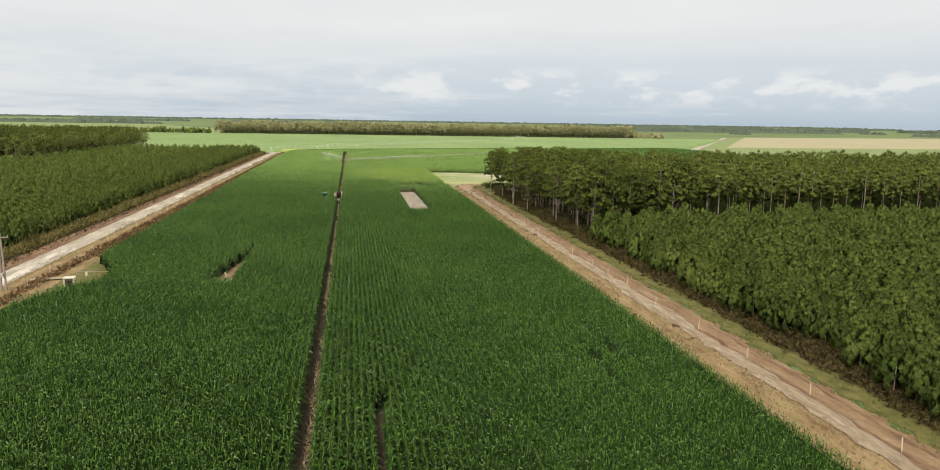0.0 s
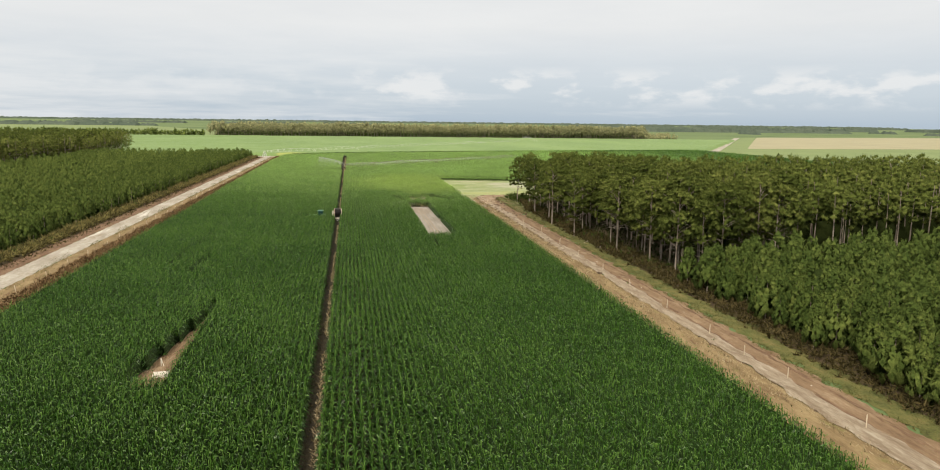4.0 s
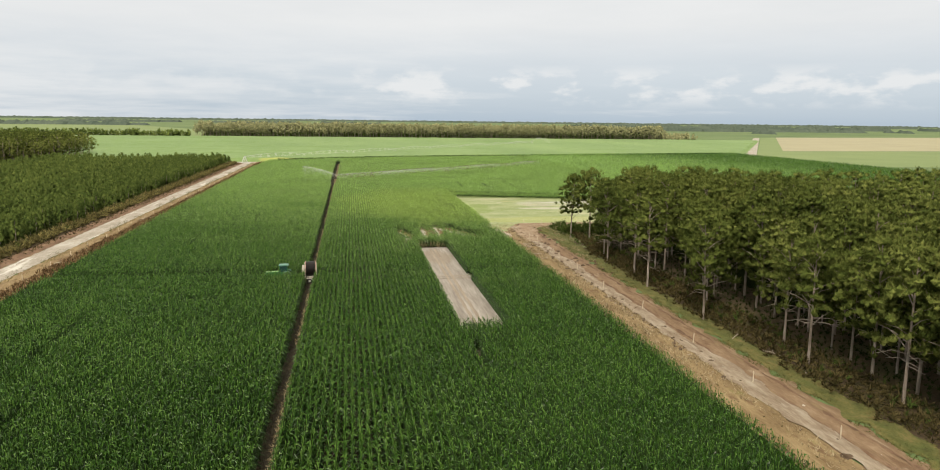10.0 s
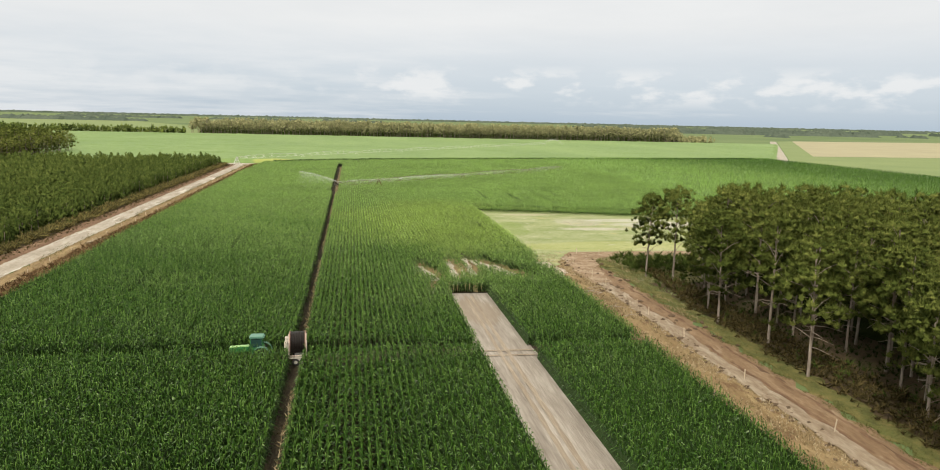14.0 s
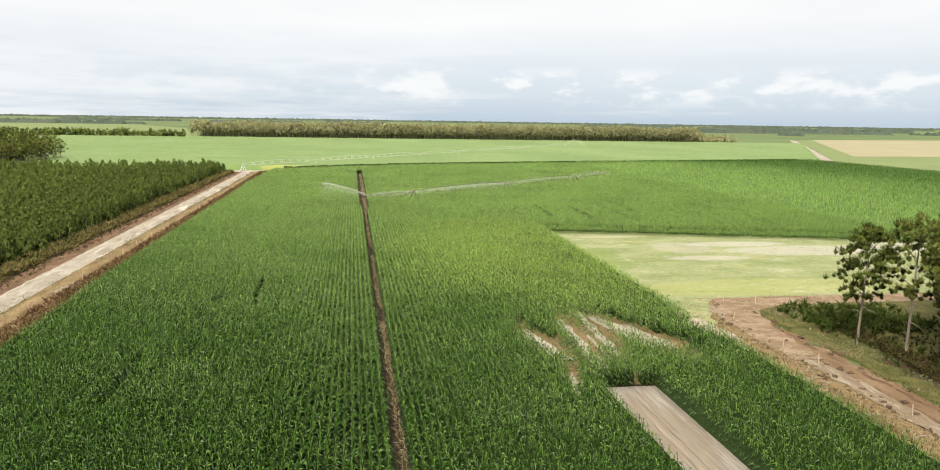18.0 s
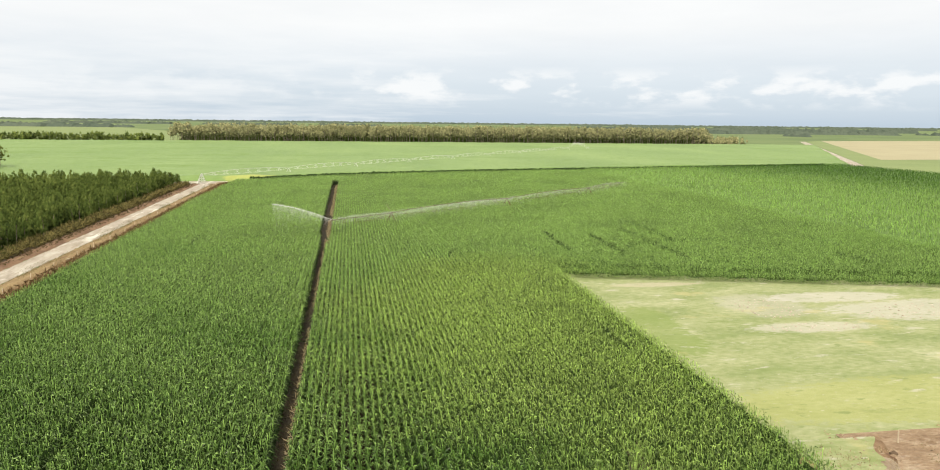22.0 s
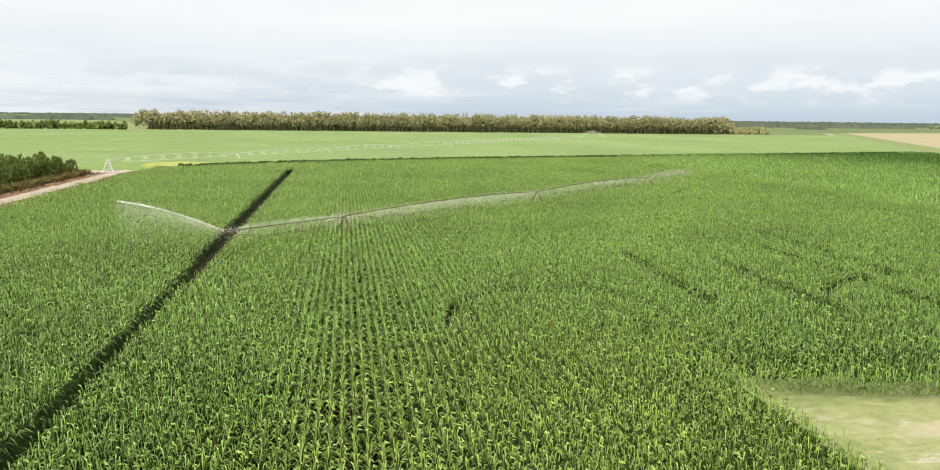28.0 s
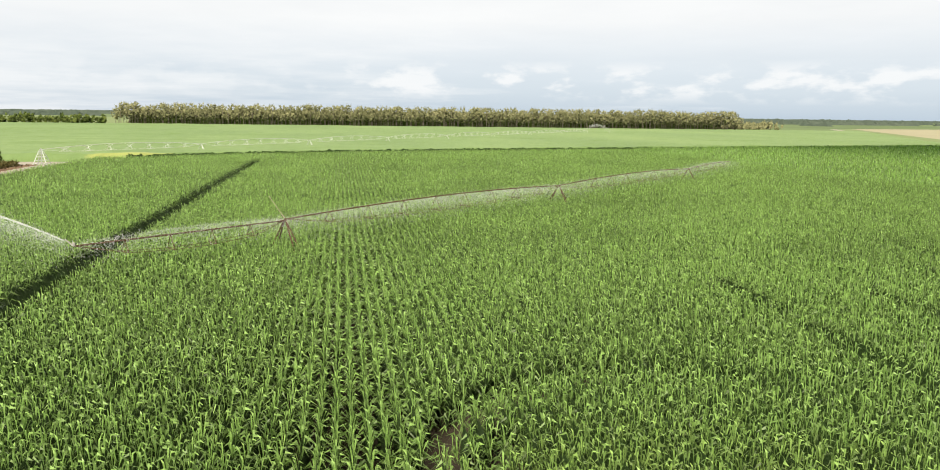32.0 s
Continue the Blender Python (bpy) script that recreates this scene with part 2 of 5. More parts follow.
# Sun on far maize painted over paler crop; last patch is plain yellow crop.
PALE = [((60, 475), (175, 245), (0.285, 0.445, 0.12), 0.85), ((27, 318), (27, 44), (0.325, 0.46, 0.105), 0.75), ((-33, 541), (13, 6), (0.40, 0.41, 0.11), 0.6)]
# Same patches darker on the lower leaves, painting depth into the stand.
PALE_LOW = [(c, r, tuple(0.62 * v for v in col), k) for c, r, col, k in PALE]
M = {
    # Lower leaves darker than the younger whorl, which also paints depth into the rows.
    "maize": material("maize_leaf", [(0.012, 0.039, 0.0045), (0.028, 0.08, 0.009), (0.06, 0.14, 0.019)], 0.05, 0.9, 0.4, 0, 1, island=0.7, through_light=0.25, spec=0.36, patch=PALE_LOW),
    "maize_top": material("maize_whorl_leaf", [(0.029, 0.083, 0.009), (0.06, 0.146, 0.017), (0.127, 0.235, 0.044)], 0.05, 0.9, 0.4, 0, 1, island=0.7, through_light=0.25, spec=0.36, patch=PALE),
    # Sun and distance haze in the colour: brighter and bluer than near maize.
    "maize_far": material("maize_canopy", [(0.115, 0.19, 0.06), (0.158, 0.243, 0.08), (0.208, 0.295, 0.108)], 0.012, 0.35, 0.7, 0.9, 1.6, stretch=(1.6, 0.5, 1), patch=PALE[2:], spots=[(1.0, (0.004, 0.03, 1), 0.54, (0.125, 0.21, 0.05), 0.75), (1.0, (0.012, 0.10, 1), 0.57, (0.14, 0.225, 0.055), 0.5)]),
    # Dark stalk colour paints the shade between rows, less dark on the sunlit field.
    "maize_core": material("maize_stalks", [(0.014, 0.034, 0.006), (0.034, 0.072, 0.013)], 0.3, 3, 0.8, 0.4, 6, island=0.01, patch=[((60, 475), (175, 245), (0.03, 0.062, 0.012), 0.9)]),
    # Shaded copy of the maize leaf for the walls of the lane.
    "maize_shaded_low": material("maize_shaded_leaf", [(0.016, 0.036, 0.008), (0.04, 0.08, 0.016)], 0.3, 3, 0.7, 0, 1, island=0.5, through_light=0.12),
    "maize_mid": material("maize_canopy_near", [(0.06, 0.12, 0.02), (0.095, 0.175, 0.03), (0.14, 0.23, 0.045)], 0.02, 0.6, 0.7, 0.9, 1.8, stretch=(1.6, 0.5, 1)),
    # Brown earth, its tone lowered for the shade between the maize walls.
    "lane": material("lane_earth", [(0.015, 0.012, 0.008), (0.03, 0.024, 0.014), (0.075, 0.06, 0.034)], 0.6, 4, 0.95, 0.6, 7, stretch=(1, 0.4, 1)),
    "soil": material("field_soil", [(0.03, 0.023, 0.016), (0.065, 0.05, 0.034)], 0.2, 4, 0.95, 0.5, 9),
    "land": material("far_land", [(0.0675, 0.108, 0.0405), (0.108, 0.158, 0.0585), (0.153, 0.194, 0.081)], 0.004, 0.02, 0.95, 0.2, 0.5),
    "sand": material("pale_sand", [(0.204, 0.174, 0.136), (0.323, 0.293, 0.251), (0.468, 0.446, 0.408)], 0.4, 3, 0.95, 0.5, 4, stretch=(1, 0.3, 1), spots=[(0.3, (1.2, 0.2, 1), 0.55, (0.62, 0.60, 0.56), 0.7), (0.4, (1.5, 0.25, 1), 0.58, (0.22, 0.16, 0.10), 0.6)]),
    "plot": material("bare_plot_sand", [(0.17, 0.148, 0.13), (0.27, 0.243, 0.217), (0.41, 0.382, 0.35)], 0.7, 3.5, 0.95, 0.6, 7, stretch=(1.6, 0.13, 1), patch=[((22, 243), (3.4, 7), (0.24, 0.195, 0.15), 0.6)]),
    "track": material("brown_track", [(0.128, 0.0808, 0.0467), (0.212, 0.14, 0.085), (0.323, 0.242, 0.162)], 0.6, 5, 0.95, 0.7, 5, stretch=(1.3, 0.28, 1), spots=[(0.5, (1.2, 0.25, 1), 0.56, (0.13, 0.075, 0.042), 0.7), (0.9, (1, 0.3, 1), 0.58, (0.31, 0.25, 0.18), 0.5)]),
    "straw": material("dry_verge", [(0.119, 0.0765, 0.0382), (0.221, 0.157, 0.0808), (0.34, 0.264, 0.145)], 0.6, 5, 0.95, 0.7, 6, stretch=(1.3, 0.3, 1), spots=[(0.6, (1, 0.3, 1), 0.57, (0.12, 0.065, 0.035), 0.7), (0.8, (1, 0.4, 1), 0.59, (0.17, 0.165, 0.055), 0.6)]),
    "grass": material("green_verge", [(0.051, 0.0493, 0.0153), (0.085, 0.0935, 0.0255), (0.14, 0.128, 0.0425), (0.212, 0.162, 0.0723)], 0.8, 6, 0.95, 0.8, 7, stretch=(1.0, 0.6, 1), spots=[(0.35, (1, 0.5, 1), 0.55, (0.085, 0.105, 0.028), 0.6)]),
    "meadow": material("pale_meadow", [(0.135, 0.18, 0.068), (0.205, 0.25, 0.105), (0.29, 0.318, 0.17), (0.41, 0.405, 0.29)], 0.16, 1.6, 0.95, 0.6, 6, stretch=(0.6, 1.0, 1), patch=[((88, 322), (22, 6), (0.46, 0.44, 0.41), 0.6), ((62, 327), (7, 7), (0.40, 0.385, 0.34), 0.45), ((63, 315.5), (9, 2.6), (0.45, 0.43, 0.39), 0.6), ((76, 330), (12, 3.4), (0.46, 0.44, 0.41), 0.62), ((112, 323), (18, 7), (0.46, 0.44, 0.41), 0.6), ((52, 341), (8, 1.6), (0.42, 0.38, 0.30), 0.6), ((150, 312), (30, 9), (0.44, 0.42, 0.38), 0.5), ((60, 292), (26, 6), (0.36, 0.37, 0.14), 0.45), ((43, 318), (4, 13), (0.17, 0.235, 0.06), 0.6)], spots=[(0.45, (0.5, 1.6, 1), 0.60, (0.44, 0.42, 0.38), 0.65), (0.7, (0.7, 1.3, 1), 0.58, (0.14, 0.195, 0.06), 0.6), (0.12, (0.7, 1.4, 1), 0.57, (0.17, 0.225, 0.075), 0.6), (0.35, (0.6, 1.5, 1), 0.61, (0.44, 0.42, 0.37), 0.6), (0.08, (1, 1.6, 1), 0.60, (0.40, 0.36, 0.18), 0.5), (1.6, (0.6, 1.4, 1), 0.62, (0.47, 0.45, 0.41), 0.5)]),
    "stubble": material("yellow_stubble", [(0.27, 0.25, 0.165), (0.35, 0.325, 0.21)], 0.02, 0.4, 0.95, 0.2, 1),
    "green_field": material("short_green_crop", [(0.136, 0.187, 0.0723), (0.196, 0.246, 0.0978)], 0.02, 0.4, 0.9, 0.3, 1),
    "litter": material("forest_litter", [(0.03, 0.022, 0.013), (0.075, 0.052, 0.028), (0.07, 0.085, 0.025)], 0.2, 2, 0.95, 0.6, 5),
    "bark": material("pine_bark", [(0.12, 0.095, 0.075), (0.24, 0.20, 0.165), (0.38, 0.335, 0.285)], 1.5, 9, 0.95, 0.8, 14, stretch=(1, 1, 0.3)),
    "needles": material("pine_needles", [(0.046, 0.066, 0.0148), (0.10, 0.128, 0.028), (0.205, 0.23, 0.061)], 0.9, 5.0, 0.8, 0.9, 5, island=0.25, through_light=0.1, spec=0.04, obrand=0.2),
    "young": material("young_pine_needles", [(0.0412, 0.067, 0.0155), (0.0773, 0.112, 0.0258), (0.15, 0.188, 0.047)], 0.9, 6.0, 0.8, 0.9, 6, island=0.22, through_light=0.1, spec=0.05, obrand=0.2),
    # Near-black colour standing in for the shade inside the woods.
    "inner": material("inner_wood_dark", [(0.012, 0.017, 0.006), (0.032, 0.042, 0.012)], 0.5, 4, 1.0, 0.9, 5, spec=0.0),
    "young_far": material("young_pine_mass", [(0.035, 0.056, 0.013), (0.09, 0.128, 0.028), (0.20, 0.25, 0.062)], 0.15, 2.2, 0.85, 0.9, 2.5, island=0.3, through_light=0.12, spec=0.1),
    "gorse": material("olive_scrub", [(0.06, 0.054, 0.019), (0.145, 0.13, 0.043), (0.26, 0.22, 0.08)], 0.25, 2, 0.9, 0, 1, island=0.6, through_light=0.15),
    # Pine needles lightened and greyed, painting sun and haze on the far wood.
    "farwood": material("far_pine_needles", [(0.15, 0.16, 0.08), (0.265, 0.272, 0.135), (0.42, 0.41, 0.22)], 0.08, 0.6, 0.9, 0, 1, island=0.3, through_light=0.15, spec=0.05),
    # Bluish tone puts the haze of distance into the wood's colour.
    "distant": material("hazy_distant_woodland", [(0.055, 0.078, 0.062), (0.085, 0.108, 0.085), (0.115, 0.14, 0.108)], 0.012, 0.15, 0.9, 0.8, 0.3, spec=0.0),
    "rut": material("turned_brown_earth", [(0.075, 0.045, 0.027), (0.15, 0.09, 0.055), (0.26, 0.175, 0.115)], 0.5, 4, 0.95, 0.9, 4, stretch=(1, 0.3, 1), spots=[(0.7, (1, 0.3, 1), 0.56, (0.25, 0.185, 0.10), 0.7)]),
    "bracken": material("brown_bracken", [(0.06, 0.038, 0.018), (0.15, 0.095, 0.048), (0.27, 0.18, 0.10)], 0.25, 2, 0.95, 0, 1, island=0.7, through_light=0.15, spec=0.1),
    # Dark green that paints the shade under and between the trees.
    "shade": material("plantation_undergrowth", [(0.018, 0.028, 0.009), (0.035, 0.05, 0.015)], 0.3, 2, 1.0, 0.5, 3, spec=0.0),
    "mark": material("grey_wheel_mark", [(0.19, 0.155, 0.12), (0.27, 0.225, 0.18), (0.38, 0.33, 0.27)], 0.5, 4, 0.95, 0.6, 7, stretch=(2, 0.15, 1)),
    "tan": material("tall_dry_grass", [(0.16, 0.12, 0.064), (0.30, 0.235, 0.135), (0.44, 0.365, 0.24)], 0.3, 4, 0.95, 0, 1, island=0.6),
    "scar": material("pinkish_sand", [(0.153, 0.108, 0.072), (0.279, 0.221, 0.162), (0.423, 0.369, 0.297)], 0.8, 4, 0.95, 0.9, 5, stretch=(1.6, 0.3, 1), spots=[(0.9, (1.5, 0.35, 1), 0.57, (0.44, 0.39, 0.32), 0.6)]),
    "pale_scar": material("whitish_field_sand", [(0.26, 0.22, 0.17), (0.40, 0.36, 0.30), (0.56, 0.53, 0.48)], 0.8, 4, 0.95, 0.9, 5, stretch=(1.8, 0.25, 1), spots=[(1.0, (1.8, 0.2, 1), 0.57, (0.24, 0.185, 0.13), 0.6)]),
    "bend": material("sandy_bend", [(0.15, 0.095, 0.06), (0.27, 0.195, 0.13), (0.43, 0.36, 0.275)], 0.5, 3.5, 0.95, 0.9, 5, stretch=(0.6, 1.0, 1), spots=[(0.6, (1, 1, 1), 0.58, (0.40, 0.34, 0.28), 0.5), (0.5, (1, 1, 1), 0.57, (0.13, 0.08, 0.045), 0.6)]),
    "whitish": material("white_sand_stones", [(0.25, 0.20, 0.15), (0.42, 0.36, 0.30), (0.62, 0.57, 0.51)], 1.2, 6, 0.95, 0.8, 5),
    "heath": material("heath_scrub", [(0.028, 0.024, 0.009), (0.066, 0.055, 0.02), (0.12, 0.095, 0.04)], 0.25, 2, 0.9, 0, 1, island=0.7, through_light=0.15, spec=0.1),
    "dead": material("dead_branch_wood", [(0.26, 0.22, 0.18), (0.42, 0.37, 0.32)], 2, 8, 0.9, 0.3, 20),
}


def plain(name, c, rough=0.5, metal=0.0, vary=0.12, spec=0.4):
    return material(name, [tuple(v * (1 - vary) for v in c), tuple(min(1, v * (1 + vary)) for v in c)], 1.5, 12, rough, 0.1, 30, metal, spec=spec)


M.update({
    "cream": plain("cream_frame_paint", (0.55, 0.46, 0.41), 0.55), "stake": plain("weathered_stake", (0.52, 0.44, 0.34), 0.8), "green": plain("tractor_green", (0.03, 0.16, 0.05), 0.4), "lime": plain("pale_green_bonnet", (0.30, 0.50, 0.22), 0.45),
    "teal": plain("cab_roof_green", (0.10, 0.22, 0.17), 0.5), "tyre": plain("black_rubber", (0.03, 0.03, 0.03), 0.85), "white": plain("cream_paint", (0.55, 0.51, 0.45), 0.6),
    "hose": plain("black_hose", (0.013, 0.010, 0.009), 0.45, spec=0.25), "galv": plain("galvanised_steel", (0.62, 0.64, 0.62), 0.45, 0.6), "rust": plain("rusty_steel", (0.12, 0.065, 0.04), 0.75, 0.1),
    "pole": plain("grey_pole_wood", (0.30, 0.26, 0.22), 0.9), "plank": plain("weathered_planks", (0.33, 0.275, 0.20), 0.85), "dark": plain("dark_opening", (0.03, 0.022, 0.018), 0.9),
    "clod": plain("dark_turf_clod", (0.10, 0.068, 0.044), 0.95, vary=0.45), "pink": plain("faded_red_frame", (0.36, 0.22, 0.18), 0.6), "grey": plain("grey_wheel", (0.42, 0.40, 0.37), 0.6),
})
glass = bpy.data.materials.new("cab_glass")
glass.use_nodes = True
gb = glass.node_tree.nodes["Principled BSDF"]
gb.inputs["Base Color"].default_value, gb.inputs["Roughness"].default_value = (0.02, 0.05, 0.045, 1), 0.08
M["glass"] = glass
water = bpy.data.materials.new("water_drops")
water.use_nodes = True
wb = water.node_tree.nodes["Principled BSDF"]
wb.inputs["Base Color"].default_value, wb.inputs["Roughness"].default_value = (0.93, 0.95, 0.96, 1), 0.3
wtr = water.node_tree.nodes.new("ShaderNodeBsdfTransparent")
wms = water.node_tree.nodes.new("ShaderNodeMixShader")
wms.inputs[0].default_value = 0.45
water.node_tree.links.new(wtr.outputs[0], wms.inputs[1])
water.node_tree.links.new(wb.outputs[0], wms.inputs[2])
water.node_tree.links.new(wms.outputs[0], water.node_tree.nodes["Material Output"].inputs[0])
M["water"] = water

RNG = np.random.default_rng(7)


# ---- mesh helpers ----
def mesh_of(name, verts, faces, mat, normals=None):
    """normals: the way that each vertex faces, for foliage that shades as a soft mass."""
    me = bpy.data.meshes.new(name)
    me.from_pydata(verts, [], faces)
    me.materials.append(M[mat])
    if normals is not None:
        me.polygons.foreach_set("use_smooth", np.ones(len(me.polygons), bool))
        at_points = me.attributes.new("custom_normal", "FLOAT_VECTOR", "POINT")
        at_points.data.foreach_set("vector", np.asarray(normals, np.float32).ravel())
    return me


def stuff(name, verts, faces, mat, label, category, kind="stuff", parent=None, normals=None):
    ob = new(name, mesh_of(name, verts, faces, mat, normals))
    if parent is not None:
        ob.parent = parent
    return tagged(ob, label, category, "", kind)


def part(name, bm, mat, parent, label=""):
    me = bpy.data.meshes.new(name)
    bm.to_mesh(me)
    bm.free()
    me.materials.append(M[mat])
    ob = new(name, me)
    ob.parent = parent
    return tagged(ob, label)


def thing(name, m, label, category, group="", kind=""):
    ob = new(name)
    ob.matrix_basis = m
    return tagged(ob, label, category, group, kind)


def box(bm, sx, sy, sz, m=Matrix(), bevel=0.0):
    g = bmesh.ops.create_cube(bm, size=1.0, matrix=m @ Matrix.Diagonal((sx, sy, sz, 1)))
    if bevel:
        es = {e for v in g["verts"] for e in v.link_edges}
        bmesh.ops.bevel(bm, geom=list(es), offset=bevel, segments=2, affect="EDGES")
    return bm


def rod(bm, a, b, r0, r1=None, n=6):
    a, b = Vector(a), Vector(b)
    m = Matrix.Translation((a + b) / 2) @ (b - a).to_track_quat("Z", "Y").to_matrix().to_4x4()
    bmesh.ops.create_cone(bm, cap_ends=True, segments=n, radius1=r0, radius2=r0 if r1 is None else r1, depth=(b - a).length, matrix=m)
    return bm


def ring(bm, c, axis, r, tube, n=24, k=6):
    """A torus round axis (x or y)."""
    vs = []
    for i in range(n):
        a = 2 * math.pi * i / n
        for j in range(k):
            b = 2 * math.pi * j / k
            rr, h = r + tube * math.cos(b), tube * math.sin(b)
            p = (h, rr * math.cos(a), rr * math.sin(a)) if axis == "x" else (rr * math.cos(a), h, rr * math.sin(a))
            vs.append(bm.verts.new(Vector(c) + Vector(p)))
    for i in range(n):
        for j in range(k):
            bm.faces.new([vs[i * k + j], vs[((i + 1) % n) * k + j], vs[((i + 1) % n) * k + (j + 1) % k], vs[i * k + (j + 1) % k]])
    return bm


def wave(x, y, s=1.0):
    """Cheap smooth unevenness, about -1 to 1."""
    return (np.sin(x * 0.71 * s + 1.3 * np.sin(y * 0.37 * s)) + np.sin(y * 0.53 * s + 1.7 * np.sin(x * 0.29 * s + 2)) + np.sin((x + y) * 1.13 * s)) / 3


def sheet(name, left, right, y0, y1, step, across, z, mat, label, category, rough_edge=0.5, bump=0.05):
    """A strip of ground between two edges x = left(y), right(y), with wandering outlines and slight relief."""
    ys = np.arange(y0, y1 + step / 2, step)
    u = np.linspace(0, 1, across)
    l = left(ys) + rough_edge * wave(ys * 1.7, ys * 0 + 3.1)
    r = right(ys) + rough_edge * wave(ys * 1.5, ys * 0 + 8.7)
    X = l[:, None] + (r - l)[:, None] * u
    Y = np.repeat(ys[:, None], across, 1)
    Z = z + bump * (0.5 + 0.5 * wave(X * 2.3, Y * 2.1)) * np.minimum(1, 6 * np.minimum(u, 1 - u))
    v = np.stack([X, Y, Z], -1).reshape(-1, 3)
    n, i = across, np.arange(len(ys) - 1)[:, None] * across + np.arange(across - 1)
    f = np.stack([i, i + 1, i + n + 1, i + n], -1).reshape(-1, 4)
    return tagged(new(name, mesh_of(name, v, f, mat)), label, category, "", "structure")


def const(v):
    return lambda y: np.full_like(y, v, dtype=float)


# ---- ground ----
gx = np.linspace(-4800, 4800, 97)
GX, GY = np.meshgrid(gx, gx + 4000 - 3900)
gi = np.arange(96)[:, None] * 97 + np.arange(96)
tagged(new("ground", mesh_of("ground", np.stack([GX, GY, 0 * GX], -1).reshape(-1, 3), np.stack([gi, gi + 1, gi + 98, gi + 97], -1).reshape(-1, 4), "land")),
       "flat green farmland reaching to the horizon", "ground", "", "structure")


def quad_patch(name, pts, mat, z, label, category):
    return tagged(new(name, mesh_of(name, [(*p, z) for p in pts], [tuple(range(len(pts)))], mat)), label, category, "", "structure")


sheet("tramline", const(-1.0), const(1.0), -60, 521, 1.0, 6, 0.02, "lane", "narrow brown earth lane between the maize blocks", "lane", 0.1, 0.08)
sheet("grass_corner", const(49.5), const(230), 258, 281.6, 1.0, 60, 0.06, "grass", "rough grass at the corner of the pine wood", "verge", 0.5, 0.16)
quad_patch("field_soil", [(-41, -60), (40, -60), (40, 347), (300, 285), (300, 1015), (-700, 1015), (-700, 531), (-60, 531), (-41, 534)], "soil", 0.010, "dark bare soil between the maize rows", "soil")
sheet("wood_floor_east", const(50), const(420), -60, 285, 5, 40, 0.006, "litter", "dark litter and heath under the pines", "forest floor", 0.6)
sheet("wood_floor_west", const(-420), const(-52), -60, 531, 8, 40, 0.006, "litter", "dark litter and heath under the young pines", "forest floor", 0.6)
sheet("verge_west", const(-46.9), const(-38.8), -60, 533, 1.0, 8, 0.02, "straw", "dry brown grass verge beside the sand road", "verge", 0.35, 0.14)
sheet("road_west", const(-51.1), const(-46.8), -60, 531, 0.8, 10, 0.05, "sand", "pale sandy farm road with worn wheel tracks", "road", 0.18, 0.08)
sheet("bank_west", const(-54.5), const(-51.0), -60, 528, 1.0, 6, 0.03, "rut", "brown earth bank below the young pines", "verge", 0.4, 0.2)
sheet("road_end_west", const(-64), const(-42.5), 527, 541, 1.0, 14, 0.06, "sand", "sandy turning place at the end of the road", "road", 0.5, 0.06)
sheet("verge_east", const(37.8), const(44.3), -60, 283, 0.8, 9, 0.02, "straw", "tan dry grass strip along the maize", "verge", 0.4, 0.18)
sheet("track_east", const(43.8), const(49.3), -60, 285, 0.8, 10, 0.04, "track", "brown earth track with ruts and pale sand", "road", 0.8, 0.16)
sheet("grass_east", const(49.3), const(52.5), -60, 284, 0.8, 7, 0.05, "grass", "rough green grass along the pine wood", "verge", 0.9, 0.16)
sheet("ploughed_edge", const(38.1), lambda y: 39.9 + 0.3 * wave(y * 0.3, y * 0 + 1), -60, 262, 0.8, 6, 0.17, "rut", "reddish brown turned earth along the maize", "bare soil", 0.3, 0.12)
sheet("sand_streak", lambda y: 43.6 + 0.4 * wave(y * 0.23, y * 0 + 4), lambda y: 45.9 + 0.6 * wave(y * 0.31, y * 0 + 7), -60, 281, 0.7, 8, 0.15, "scar", "pinkish sandy streak with whitish patches along the stakes", "bare sand", 0.35, 0.12)
sheet("corner_rubble_ground", lambda y: np.interp(y, (258, 266, 274, 279, 284), (43.2, 43.0, 43.4, 45.2, 47.2)), lambda y: np.interp(y, (258, 270, 278, 281, 284), (46.5, 48.2, 50.5, 56, 66)), 258, 284, 0.5, 30, 0.17, "bend", "rough pinkish ground with stones where the track turns", "bare soil", 0.4, 0.2)
sheet("corner_grass", const(39.0), lambda y: np.interp(y, (270, 275, 280, 284.5), (40.4, 42.6, 44.6, 47.0)), 270, 284.6, 0.5, 12, 0.19, "meadow", "pale yellowish grass where the maize ends", "verge", 0.6, 0.1)
sheet("white_rubble_ground", lambda y: np.interp(y, (261, 268, 274), (38.6, 37.0, 38.0)), lambda y: np.interp(y, (261, 268, 274), (39.6, 41.6, 40.6)), 261, 275, 0.5, 9, 0.2, "whitish", "whitish stony patch at the edge of the maize", "bare sand", 0.3, 0.12)
sheet("meadow", const(39.6), lambda y: np.full_like(y, 330.0), 283.6, 350, 0.9, 90, 0.012, "meadow", "pale sandy meadow with thin yellowish grass", "meadow", 0.3, 0.1)
sheet("track_bend", const(44.5), const(230), 281.0, 285.6, 0.5, 160, 0.1, "bend", "brown track turning round the corner of the wood", "road", 0.5, 0.12)
sheet("plot_sand", const(18.8), const(25.7), 193, 253, 0.8, 9, 0.03, "plot", "bare sandy plot left open in the maize", "bare plot", 0.12, 0.06)
